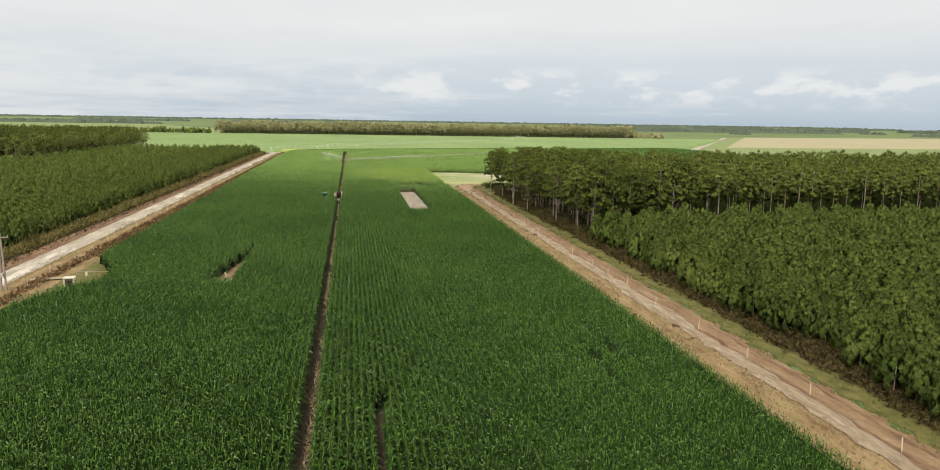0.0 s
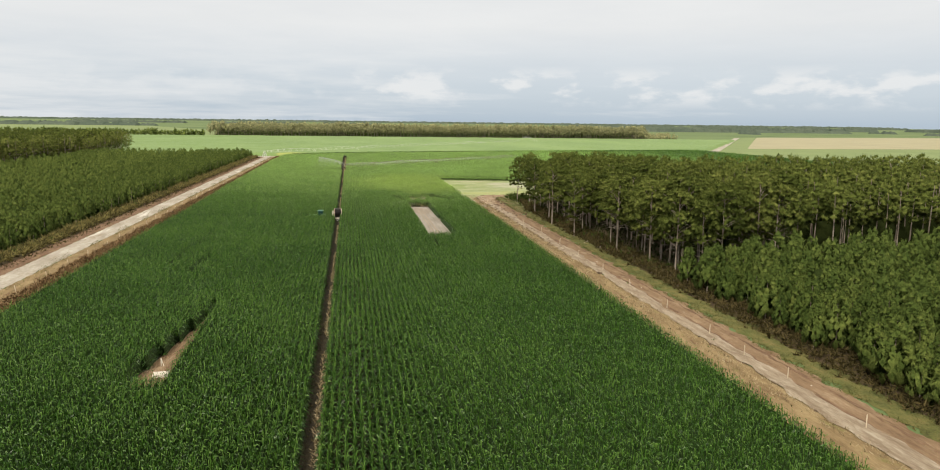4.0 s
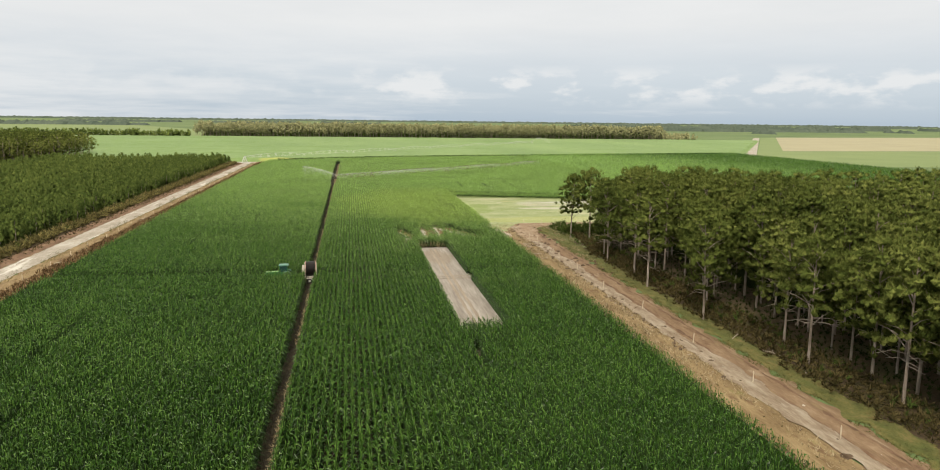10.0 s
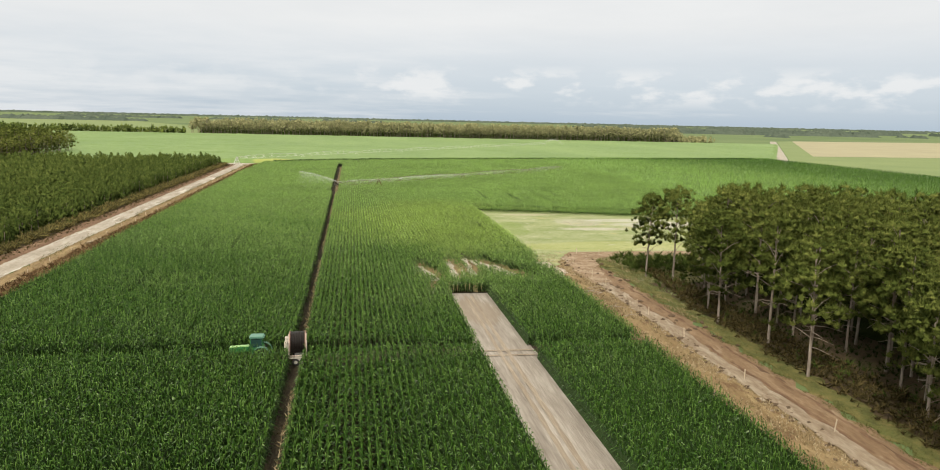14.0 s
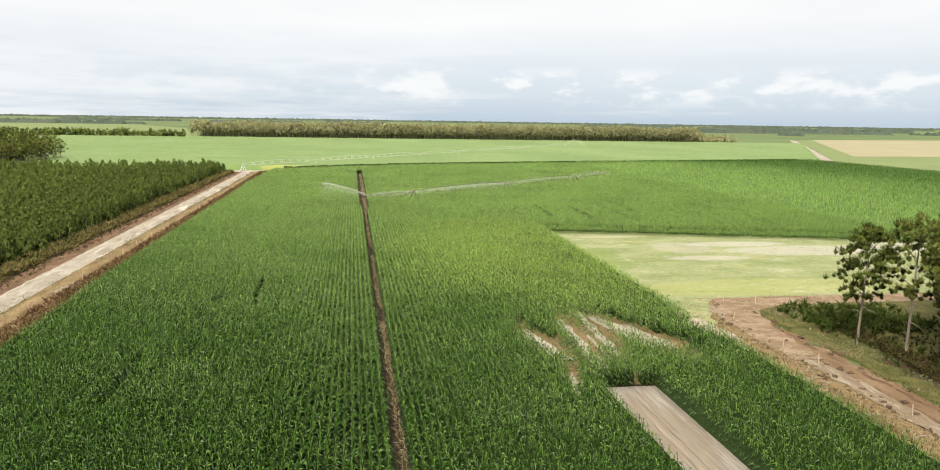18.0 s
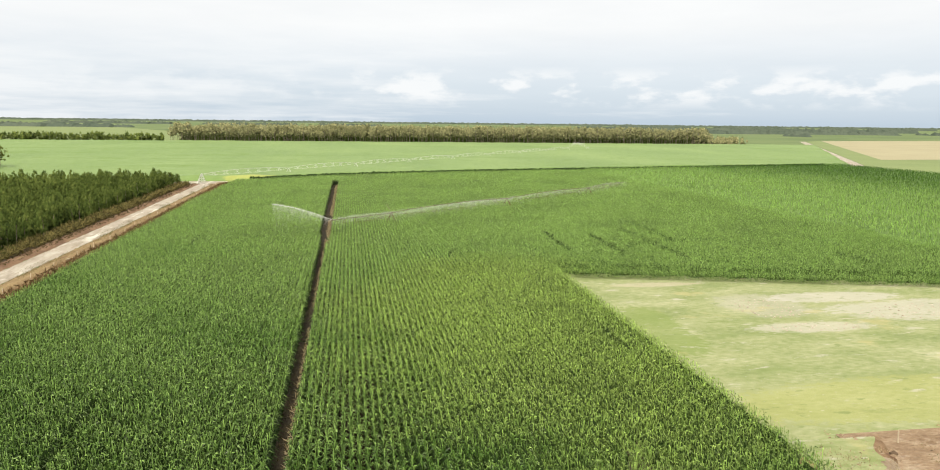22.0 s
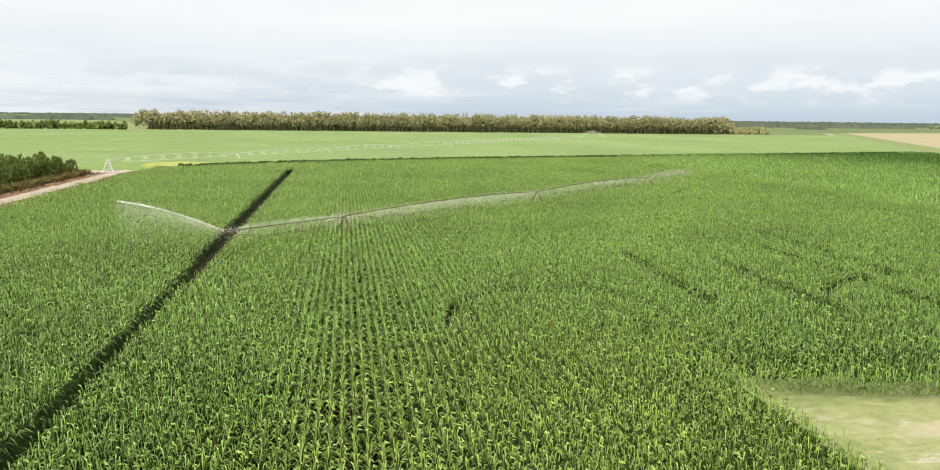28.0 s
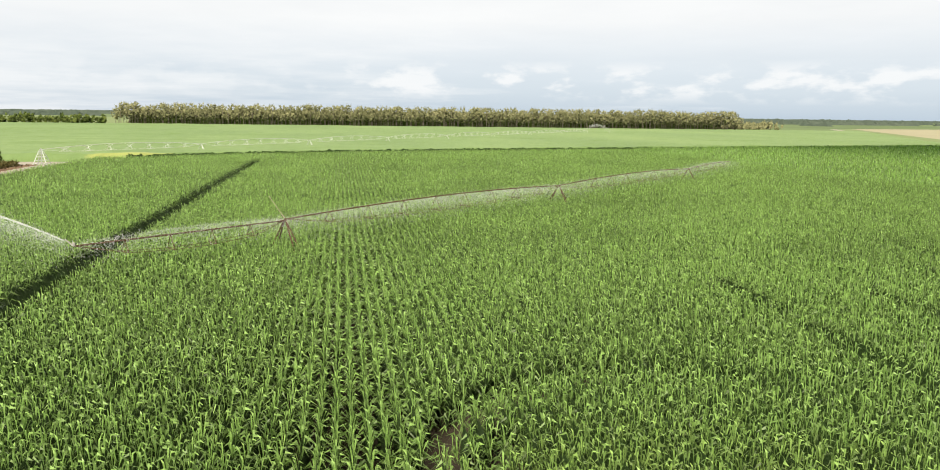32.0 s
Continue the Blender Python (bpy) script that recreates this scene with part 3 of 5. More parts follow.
sheet("pump_grass", lambda y: np.full_like(y, -41.5), lambda y: np.interp(y, (88, 98, 107, 111, 117, 124, 130, 137), (-40.6, -38, -34.8, -32.2, -32.0, -34.9, -37.8, -40.6)), 88, 137, 0.8, 8, 0.022, "grass", "rough grass round the pump box", "verge", 0.3, 0.1)
sheet("wood_floor_far", const(-420), const(-156), 531, 600, 6, 30, 0.014, "litter", "dark litter under the mature pines", "forest floor", 0.5)
sheet("notch_sand", lambda y: -17.8 + 3.0 * (y - 113) / 24, const(-13.8), 109, 139, 0.8, 6, 0.03, "track", "small bare clearing in the maize", "bare plot", 0.1, 0.06)
sheet("scar_ground", lambda y: 15.0 + 0.02 * (y - 266) ** 2, lambda y: 34.5 - 0.02 * (y - 266) ** 2, 253.5, 279, 0.8, 14, 0.02, "straw", "thin sandy soil round the failed maize", "bare soil", 0.6, 0.05)
for xa, ya, xb, yb, w0, w1 in ((18.7, 261.0, 16.6, 272.6, 1.0, 0.9), (21.7, 258.0, 22.4, 276.5, 0.8, 0.6), (25.0, 262.0, 25.7, 280.0, 0.6, 0.55), (30.8, 264.0, 27.0, 277.4, 1.5, 1.0), (32.2, 263.4, 29.9, 273.6, 0.8, 0.6), (17.1, 251.4, 18.2, 257.4, 0.4, 0.3), (23.5, 259.0, 24.0, 272.0, 0.22, 0.2)):
    sheet("sand_scar", lambda y, p=(ya, yb), q=(xa - w0, xb - w1): np.interp(y, p, q), lambda y, p=(ya, yb), q=(xa + w0, xb + w1): np.interp(y, p, q),
          ya, yb, 0.5, 7, 0.1, "pale_scar", "bare pinkish sand where the maize failed", "bare sand", 0.3, 0.1)
for wx in (45.9, 47.9):
    sheet("wheel_rut", lambda y, a=wx: a - 0.22 + 0.15 * wave(y * 0.3, y * 0), lambda y, a=wx: a + 0.28 + 0.15 * wave(y * 0.3, y * 0), -60, 282, 0.8, 4, 0.135, "rut", "brown wheel rut pressed into the earth track", "rut", 0.3, 0.05)
sheet("sand_ridge", lambda y: 43.9 + 0.5 * wave(y * 0.9, y * 0 + 2), lambda y: 44.5 + 0.6 * wave(y * 0.7, y * 0 + 5), 186, 281, 0.5, 5, 0.1, "scar", "turned ridge of pale sand and stones", "sand ridge", 0.5, 0.18)
for ax, aw in ((21.6, 0.45), (22.5, 0.5)):
    sheet("wheel_mark", const(ax - aw / 2), const(ax + aw / 2), 196, 251, 1.0, 3, 0.1, "mark", "darker wheel mark on the bare plot", "wheel mark", 0.08, 0.02)
for ay in (223.9, 225.6):
    sheet("wheel_mark", const(19.2), const(25.3), ay, ay + 0.5, 0.25, 8, 0.105, "mark", "darker wheel mark across the bare plot", "wheel mark", 0.05, 0.02)
tagged(new("track_far", mesh_of("track_far", [(289, 612, 0.06), (305, 618, 0.06), (664, 1224, 0.06), (654, 1224, 0.06)], [(0, 1, 2, 3)], "sand")), "pale straight farm track far off", "road", "", "structure")
quad_patch("far_field", [(-2400, 1018), (-176, 1018), (-176, 1340), (-500, 2010), (-2400, 2010)], "green_field", 0.03, "pale green field beyond the tree row", "field")
quad_patch("stubble_field", [(392, 722), (1900, 860), (1900, 1560), (722, 1272)], "stubble", 0.05, "pale yellow stubble field", "field")
quad_patch("green_field", [(307, 620), (309, 510), (1500, 300), (1500, 820), (392, 719), (720, 1272), (666, 1224)], "green_field", 0.03, "light green field of a low crop", "field")


# ---- maize ----
def open_ground(x, y):
    """True where maize grows."""
    ok = (x > np.interp(y, (0, 250, 320, 450, 500, 530), (-38.2, -38.2, -39.3, -39.3, -38.2, -36.8))) & (x < 38.2)
    ok &= (np.abs(x + 0.05) > np.where(y < 345, np.where(y > 227, 0.42, 0.66), np.interp(y, (345, 385, 400), (0.5, 0.95, 1.1)))) | (y > 520)
    ok &= np.abs(y - 225.0 - 0.008 * x) > 0.95
    ok &= ~((x > 19.0) & (x < 25.1) & (y > 193.5) & (y < 252.5))
    ok &= ~((x > -17.5 + 3.0 * (y - 113) / 24) & (x < -13.9) & (y > 110) & (y < 139))
    for cx, y0, y1 in ((-16.1, 285, 297), (-24.1, 250, 263), (-15.6, 281, 285), (-20.6, 283, 289), (-21.4, 158, 172), (5.2, 36, 62), (30.5, 70, 83), (27.8, 60, 72), (-25.9, 164, 181), (-25.4, 184, 200), (33.8, 304, 313), (-24.4, 374, 387), (19.4, 176, 186)):
        ok &= ~((np.abs(x - cx - 0.03 * (y - y0)) < 0.35) & (y > y0) & (y < y1))
    ok &= ~((y > 90) & (x < np.interp(y, (90, 98, 107, 111, 117, 124, 130, 136), (-41, -38.5, -35.2, -32.6, -32.4, -35.3, -38.2, -41))))
    # the block east of the meadow reaches further out
    east = (x >= 38.2) & (y > 347.5 - 0.245 * (x - 40)) & (x < 292)
    ok |= east
    ok &= y < 533 + 0.25 * np.maximum(x, -30) + 22 * (x > -30) * (1 - np.exp(-(x + 30) / 40))
    ok &= ~((x > 40) & (np.abs(y - 506 - 1.5 * wave(x * 0.05, x * 0)) < 0.9))
    for cx, y0, y1 in ((45.4, 363, 386), (54.4, 359, 382), (63.8, 352, 390), (70.1, 372, 404), (94.0, 346, 356), (100.2, 370, 379), (82, 349, 352.5), (120, 372, 384), (140, 360, 372)):
        ok &= ~((np.abs(x - cx - 0.03 * (y - y0)) < 0.55) & (y > y0) & (y < y1))
    for cx, cy, r, a0, a1 in ((31.5, 361, 9.0, 40, 190), (-27, 503, 9, 60, 250), (24.5, 362.5, 1.3, 0, 300), (72, 352, 20, 30, 140), (110, 430, 34, 60, 150)):
        d = np.hypot(x - cx, y - cy)
        ang = np.degrees(np.arctan2(y - cy, x - cx)) % 360
        ok &= ~((np.abs(d - r) < 0.16 + 0.5 * np.abs(np.sin(np.radians(ang)))) & (ang > a0) & (ang < a1))
    return ok


SCARS = (  # centre, half widths, lean
    (17.8, 265.4, 1.7, 8.4, -0.19), (22.1, 267.3, 1.4, 9.8, 0.04), (25.35, 270.0, 1.3, 10.6, 0.04), (29.3, 268.6, 2.5, 9.4, -0.3), (31.5, 265.6, 1.7, 6.6, -0.2),
    (17.6, 254.5, 0.7, 3.8, 0.18), (23.7, 265.5, 0.6, 7.4, 0.04), (38.6, 269.5, 1.9, 6.0, -0.1), (34.0, 262.0, 0.6, 4.4, -0.2))


def bare(x, y):
    """How far the stand has failed, 0 to 1, on the sandy scars."""
    out = np.zeros_like(x)
    for cx, cy, rx, ry, lean in SCARS:
        d = ((x - cx - lean * (y - cy)) / rx) ** 2 + ((y - cy) / ry) ** 2
        out = np.maximum(out, np.exp(-(d * (1 + 0.5 * wave(x * 2.5, y * 1.1))) ** 2))
    return out


def maize_plants(x0, x1, y0, y1, row, gap):
    """Places of the plants: rows along y, with missing plants and small shifts."""
    xs = np.arange(math.ceil(x0 / row), math.floor(x1 / row) + 1) * row + 0.2
    ys = np.arange(y0, y1, gap)
    X, Y = np.meshgrid(xs, ys)
    X, Y = X.ravel(), Y.ravel()
    Y = Y + RNG.uniform(-0.5, 0.5, X.size) * gap
    X = X + RNG.normal(0, 0.035, X.size)
    keep = open_ground(X, Y) & (RNG.random(X.size) > 0.03 + 0.97 * bare(X, Y))
    return X[keep], Y[keep]


def maize_leaves(X, Y, leaves, size=1.0, low=False, slim=1.0, steep=False):
    """Arching blades: each a folded diamond of two triangles."""
    n = X.size
    tall = 2.3 * (1 + 0.05 * wave(X * 0.25, Y * 0.2) + 0.06 * RNG.normal(size=n))
    poor = np.exp(-((X - 25) / 10) ** 4 - ((Y - 264) / 9) ** 4)          # stunted plants round the sandy scars
    tall = tall * (1 - 0.28 * poor * RNG.uniform(0.6, 1.2, n))
    rim = (Y - 347.5 + 0.245 * (X - 40)) / 2.5                              # thin edge towards the meadow
    tall = tall * (1 - 0.5 * np.exp(-rim ** 2) * (X > 38))
    vs, fs, tops, k = [], [], [], 0
    for j in range(leaves):
        side = (math.pi * (j % 2) if j < 4 else 1.6 + 3.1 * (j - 4)) + RNG.normal(0, 0.7, n)
        dx, dy = np.cos(side), np.sin(side)
        h = (0.58, 0.64, 0.70, 0.76, 0.68)[j % 5] + RNG.uniform(-0.06, 0.06, n)
        rise = (0.27, 0.31, 0.40, 0.44, 0.27)[j % 5] * size * RNG.uniform(0.8, 1.15, n)
        out = (0.20, 0.17, 0.10, 0.07, 0.19)[j % 5] * size * RNG.uniform(0.8, 1.2, n)
        fall = (0.18, 0.11, 0.0, -0.12, 0.2)[j % 5] * size
        w = 0.036 * size * slim * RNG.uniform(0.8, 1.2, n)
        if steep:                                          # whole blades that rise steeply and bend over
            h = (0.46, 0.52, 0.58, 0.66, 0.50)[j % 5] + RNG.uniform(-0.06, 0.06, n)
            rise = (0.42, 0.48, 0.56, 0.58, 0.42)[j % 5] * size * RNG.uniform(0.75, 1.2, n)
            out = (0.20, 0.17, 0.12, 0.07, 0.18)[j % 5] * size * RNG.uniform(0.7, 1.4, n)
            fall = (0.24, 0.18, 0.06, -0.10, 0.22)[j % 5] * size
        if low:                                            # lower leaves, seen on the flanks of the stand
            h = 0.12 + 0.13 * j + RNG.uniform(-0.05, 0.05, n)
            rise, out, fall = 0.28 * rise / rise.mean(), out + 0.08, 0.22
        b = np.stack([X, Y, tall * h], -1)
        m = b + np.stack([dx * out, dy * out, rise], -1)
        t = m + np.stack([dx * out * 1.5, dy * out * 1.5, -fall * np.ones(n)], -1)
        px = np.stack([-dy * w, dx * w, RNG.normal(0, 0.03, n)], -1)
        if (j < 2 or j == 4) and not low and not steep:                              # lower pair: only the drooping outer half shows
            vs.append(np.stack([m + px, m - px, t], 1).reshape(-1, 3))
            fs.append(k + np.arange(n)[:, None] * 3 + [0, 1, 2])
        else:
            vs.append(np.stack([b, m + px, t, m - px], 1).reshape(-1, 3))
            i = k + np.arange(n)[:, None] * 4
            fs.append(np.concatenate([i + [0, 1, 3], i + [3, 1, 2]], 0))
        k += len(vs[-1])
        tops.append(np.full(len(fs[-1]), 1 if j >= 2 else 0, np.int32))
    return np.concatenate(vs), np.concatenate(fs), np.concatenate(tops)


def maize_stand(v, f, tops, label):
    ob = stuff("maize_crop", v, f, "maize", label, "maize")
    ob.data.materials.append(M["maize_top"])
    ob.data.materials.append(M["maize_shaded_low"])
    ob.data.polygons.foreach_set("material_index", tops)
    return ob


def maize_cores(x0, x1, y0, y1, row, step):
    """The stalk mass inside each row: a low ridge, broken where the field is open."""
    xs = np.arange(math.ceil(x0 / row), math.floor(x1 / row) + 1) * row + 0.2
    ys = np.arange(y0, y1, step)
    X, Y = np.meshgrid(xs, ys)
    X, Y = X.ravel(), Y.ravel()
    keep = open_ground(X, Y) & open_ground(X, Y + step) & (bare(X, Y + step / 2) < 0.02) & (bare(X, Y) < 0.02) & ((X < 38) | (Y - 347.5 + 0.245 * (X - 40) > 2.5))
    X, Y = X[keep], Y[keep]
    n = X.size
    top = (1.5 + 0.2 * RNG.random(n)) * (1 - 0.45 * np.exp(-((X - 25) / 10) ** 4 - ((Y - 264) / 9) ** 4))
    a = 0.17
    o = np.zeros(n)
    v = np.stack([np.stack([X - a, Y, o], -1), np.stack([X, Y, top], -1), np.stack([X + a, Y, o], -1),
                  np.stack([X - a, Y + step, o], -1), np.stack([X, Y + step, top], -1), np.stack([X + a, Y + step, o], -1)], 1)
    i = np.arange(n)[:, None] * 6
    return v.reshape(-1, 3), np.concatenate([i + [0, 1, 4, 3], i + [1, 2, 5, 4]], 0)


ROW = 0.6
ZONES = (  # name, x0, x1, y0, y1, plant gap, leaves, leaf size
    ("maize_crop", -40.5, 38.5, 28, 300, 0.26, 5, 1.1),
    ("maize_crop", -40.5, 120, 300, 372, 0.24, 5, 1.1),
    ("maize_crop", -40.5, 120, 372, 440, 0.24, 5, 1.1),
    ("maize_crop", -40.5, 120, 440, 580, 0.36, 4, 1.38),
)
maize_stand(*maize_leaves(*maize_plants(119, 293, 284, 480, ROW * 1.5, 1.1), 4, 2.1), "tall green maize beyond the meadow")
maize_stand(*maize_leaves(*maize_plants(119, 293, 479, 625, ROW * 1.5, 1.3), 4, 2.2), "tall green maize before the far lane")
maize_stand(*maize_leaves(*maize_plants(-40.5, 38.5, -58, 28, ROW, 0.6), 4, 1.5), "tall green maize standing in dense straight rows")
for nm, x0, x1, y0, y1, gap, lv, sz in ZONES:
    PX, PY = maize_plants(x0, x1, y0, y1, ROW, gap)
    v, f, tops = maize_leaves(PX, PY, lv, sz, slim=0.76, steep=True)
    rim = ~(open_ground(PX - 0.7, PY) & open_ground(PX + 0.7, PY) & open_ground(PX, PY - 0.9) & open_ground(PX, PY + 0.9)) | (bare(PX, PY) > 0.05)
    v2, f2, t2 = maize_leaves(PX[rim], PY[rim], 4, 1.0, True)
    # Low leaves beside the lane take the leaf colour with shade painted in.
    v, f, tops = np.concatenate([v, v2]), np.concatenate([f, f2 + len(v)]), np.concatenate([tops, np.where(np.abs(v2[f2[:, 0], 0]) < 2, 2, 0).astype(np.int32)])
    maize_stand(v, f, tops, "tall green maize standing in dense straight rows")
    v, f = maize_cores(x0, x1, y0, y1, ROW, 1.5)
    ob = stuff("maize_stalks", v, f, "maize_core", "stalks and lower leaves of the maize rows, coloured shade-dark", "maize")
    # Stalks beside the lane get the same painted shade.
    ob.data.materials.append(M["maize_shaded_low"])
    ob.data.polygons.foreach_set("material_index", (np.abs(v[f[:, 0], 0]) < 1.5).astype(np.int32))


def canopy(name, inside, x0, x1, y0, y1, step, z, rough, mat, label, category, deep=0.0):
    """A closed crop or wood top seen from afar: uneven sheet with sides that drop to the ground."""
    xs, ys = np.arange(x0, x1 + step, step), np.arange(y0, y1 + (deep or step), deep or step)
    X, Y = np.meshgrid(xs, ys)
    ins = inside(X, Y)
    Z = np.where(ins, z + rough * RNG.normal(size=X.shape) + rough * wave(X * 0.2, Y * 0.2), 0.0)
    X = X + RNG.normal(0, step * 0.12, X.shape)
    v = np.stack([X, Y, Z], -1).reshape(-1, 3)
    c = len(xs)
    i = (np.arange(len(ys) - 1)[:, None] * c + np.arange(c - 1))
    use = (ins[:-1, :-1] | ins[1:, :-1] | ins[:-1, 1:] | ins[1:, 1:])
    i = i[use]
    return stuff(name, v, np.stack([i, i + 1, i + c + 1, i + c], -1), mat, label, category)


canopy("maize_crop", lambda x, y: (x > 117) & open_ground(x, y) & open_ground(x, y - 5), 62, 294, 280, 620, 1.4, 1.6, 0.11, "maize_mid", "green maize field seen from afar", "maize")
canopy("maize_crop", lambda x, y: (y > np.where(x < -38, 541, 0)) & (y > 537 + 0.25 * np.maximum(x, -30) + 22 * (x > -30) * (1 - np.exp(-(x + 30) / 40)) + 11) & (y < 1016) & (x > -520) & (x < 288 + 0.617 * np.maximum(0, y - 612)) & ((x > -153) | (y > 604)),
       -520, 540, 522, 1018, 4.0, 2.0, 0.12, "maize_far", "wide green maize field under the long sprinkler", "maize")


EX = np.arange(-34.0, 289.0, 0.7)                          # the far block's front across the lane, shade put into its dark colour
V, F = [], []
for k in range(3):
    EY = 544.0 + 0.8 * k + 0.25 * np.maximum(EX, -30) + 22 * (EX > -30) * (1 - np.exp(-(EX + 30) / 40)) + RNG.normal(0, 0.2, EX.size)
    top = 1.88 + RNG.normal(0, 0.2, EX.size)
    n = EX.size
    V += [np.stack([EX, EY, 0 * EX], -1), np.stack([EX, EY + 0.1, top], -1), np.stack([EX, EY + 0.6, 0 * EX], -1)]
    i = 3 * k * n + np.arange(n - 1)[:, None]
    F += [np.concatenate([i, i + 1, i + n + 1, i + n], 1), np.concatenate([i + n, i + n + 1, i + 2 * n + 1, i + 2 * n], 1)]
stuff("maize_stalks", np.concatenate(V), np.concatenate(F), "maize_core", "front rows of the far maize block, shade-dark in colour", "maize")


# ---- trees ----
def tufts(C, R, n, width, lift=0.4):
    """Needle tufts: n pointed blades from each centre C with reach R."""
    k = len(C)
    d = RNG.normal(size=(k, n, 3))
    d[..., 2] = np.abs(d[..., 2]) * 0.8 + lift * RNG.uniform(-0.6, 1.2, (k, n))
    d /= np.linalg.norm(d, axis=-1, keepdims=True)
    side = np.cross(d, RNG.normal(size=(k, n, 3)))
    side /= np.linalg.norm(side, axis=-1, keepdims=True) + 1e-9
    r = (R[:, None] * RNG.uniform(0.65, 1.15, (k, n)))[..., None]
    base = C[:, None] - d * r * 0.25
    v = np.stack([base - side * width * r, base + side * width * r, base + d * r * 1.15], 2).reshape(-1, 3)
    return v, np.arange(len(v)).reshape(-1, 3)


OCT_V = np.array([(1, 0, 0), (0, 1, 0), (-1, 0, 0), (0, -1, 0), (0, 0, 1), (0, 0, -1)], float)
OCT_F = np.array([(k, (k + 1) % 4, 4) for k in range(4)] + [((k + 1) % 4, k, 5) for k in range(4)])


def limb(pts, radii, n=5):
    """A tapered, bent limb through points."""
    pts = np.array(pts, float)
    vs, fs = [], []
    for i, (p, r) in enumerate(zip(pts, radii)):
        d = pts[min(i + 1, len(pts) - 1)] - pts[max(i - 1, 0)]
        d /= np.linalg.norm(d) + 1e-9
        s = np.cross(d, (0.3, 1, 0.2)); s /= np.linalg.norm(s)
        t = np.cross(d, s)
        for j in range(n):
            a = 2 * math.pi * j / n
            vs.append(p + r * (math.cos(a) * s + math.sin(a) * t))
    for i in range(len(pts) - 1):
        for j in range(n):
            fs.append((i * n + j, i * n + (j + 1) % n, (i + 1) * n + (j + 1) % n, (i + 1) * n + j))
    return np.array(vs), fs


def merge(parts):
    V, F, o = [], [], 0
    for v, f in parts:
        V.append(np.asarray(v)); F += [tuple(int(a) + o for a in q) for q in f]; o += len(v)
    return np.concatenate(V), F


def unit(v):
    return v / (np.linalg.norm(v, axis=-1, keepdims=True) + 1e-9)


def boughs(C, R, heart, scales, flat=0.8, width=0.06, rise=1.2, swell=0.5):
    """Needle masses round centres C: an uneven cushion each, set with short upswept sprays that lean out of it.
    They face away from their own centre and from the crown's heart."""
    C, R = np.asarray(C, float), np.asarray(R, float)
    k = len(C)
    o = unit((C - heart) * (1, 1, 1.2))
    P = OCT_V[None] * RNG.uniform(0.75, 1.3, (k, 6, 1)) * (swell * R)[:, None, None] * (1, 1, flat) + C[:, None]
    PN = unit(0.5 * OCT_V[None] + 0.9 * o[:, None] + (0, 0, 0.05))
    v1, n1 = P.reshape(-1, 3), PN.reshape(-1, 3)
    f1 = (np.arange(k)[:, None, None] * 6 + OCT_F).reshape(-1, 3)
    d = RNG.normal(size=(k, scales, 3))
    d[..., 2] = np.abs(d[..., 2]) * 1.1 - 0.3
    d = unit(d + 0.3 * o[:, None])
    up = np.array((0, 0, 1.0)) + 0.5 * RNG.normal(size=(k, scales, 3))
    t = unit(unit(up - d * (up * d).sum(-1, keepdims=True)) * rise + d * 0.9)
    side = unit(np.cross(d, t))
    r = (R[:, None] * RNG.uniform(0.6, 1.3, (k, scales)))[..., None]
    base = C[:, None] + d * r * swell * RNG.uniform(0.4, 1.0, (k, scales, 1)) * (1, 1, flat)
    w = width * r * RNG.uniform(0.7, 1.3, (k, scales, 1))
    tri = np.stack([base - side * w, base + side * w, base + t * r * 0.85], 2)
    N = unit(0.55 * d + 0.9 * o[:, None] + (0, 0, 0.1) + 0.25 * RNG.normal(size=(k, scales, 3)))
    g = np.cross(tri[:, :, 1] - tri[:, :, 0], tri[:, :, 2] - tri[:, :, 0])
    turn = (g * N).sum(-1) < 0
    tri[turn] = tri[turn][:, (1, 0, 2)]
    v2 = tri.reshape(-1, 3)
    f2 = len(v1) + np.arange(len(v2)).reshape(-1, 3)
    return np.concatenate([v1, v2]), np.concatenate([f1, f2]), np.concatenate([n1, np.repeat(N.reshape(-1, 3), 3, 0)])


def pine_shape(H, spread, limbs, pad, scales, low=0.5, dead=3, sides=6, twig=4, size=0.62):
    """Maritime pine: bare leaning trunk, some dead limbs, an open rounded crown of branches that end in pads of needle masses."""
    lean = RNG.normal(0, 0.03 * H, 2)
    def trunk_at(u):
        return np.array([lean[0] * u ** 1.6, lean[1] * u ** 1.6, H * u])
    us = np.linspace(0, 0.97, 7 if dead else 3)
    wood = [limb([trunk_at(u) for u in us], [0.0105 * H * (1 - 0.8 * u) + 0.02 for u in us], sides)]
    C, R = [], []
    for i in range(limbs):
        u = low + (0.98 - low) * ((i + RNG.random()) / limbs) ** 0.85
        a = i * 2.4 + RNG.normal(0, 0.5)
        prof = math.sin(math.pi * min(1, 0.30 + 0.64 * (u - low) / (1 - low))) ** 0.7
        r = spread * prof * (0.3 + 0.7 * RNG.random() ** 0.5)
        p = trunk_at(u) + np.array([math.cos(a) * r, math.sin(a) * r, RNG.uniform(-0.2, 0.5) + 0.12 * r])
        wide = RNG.uniform(0.8, 1.25)
        for k in range(pad):                                 # a pad: a low dome of small masses
            q = RNG.normal(0, 0.62, 2) * (pad > 1)
            C.append(p + np.array([q[0] * wide, q[1] * wide, 0.45 - 0.32 * (q @ q)]))
            R.append(RNG.uniform(0.7, 1.25) * size)
        if twig and i % twig == 0:
            q = trunk_at(max(0.3, u - 0.08))
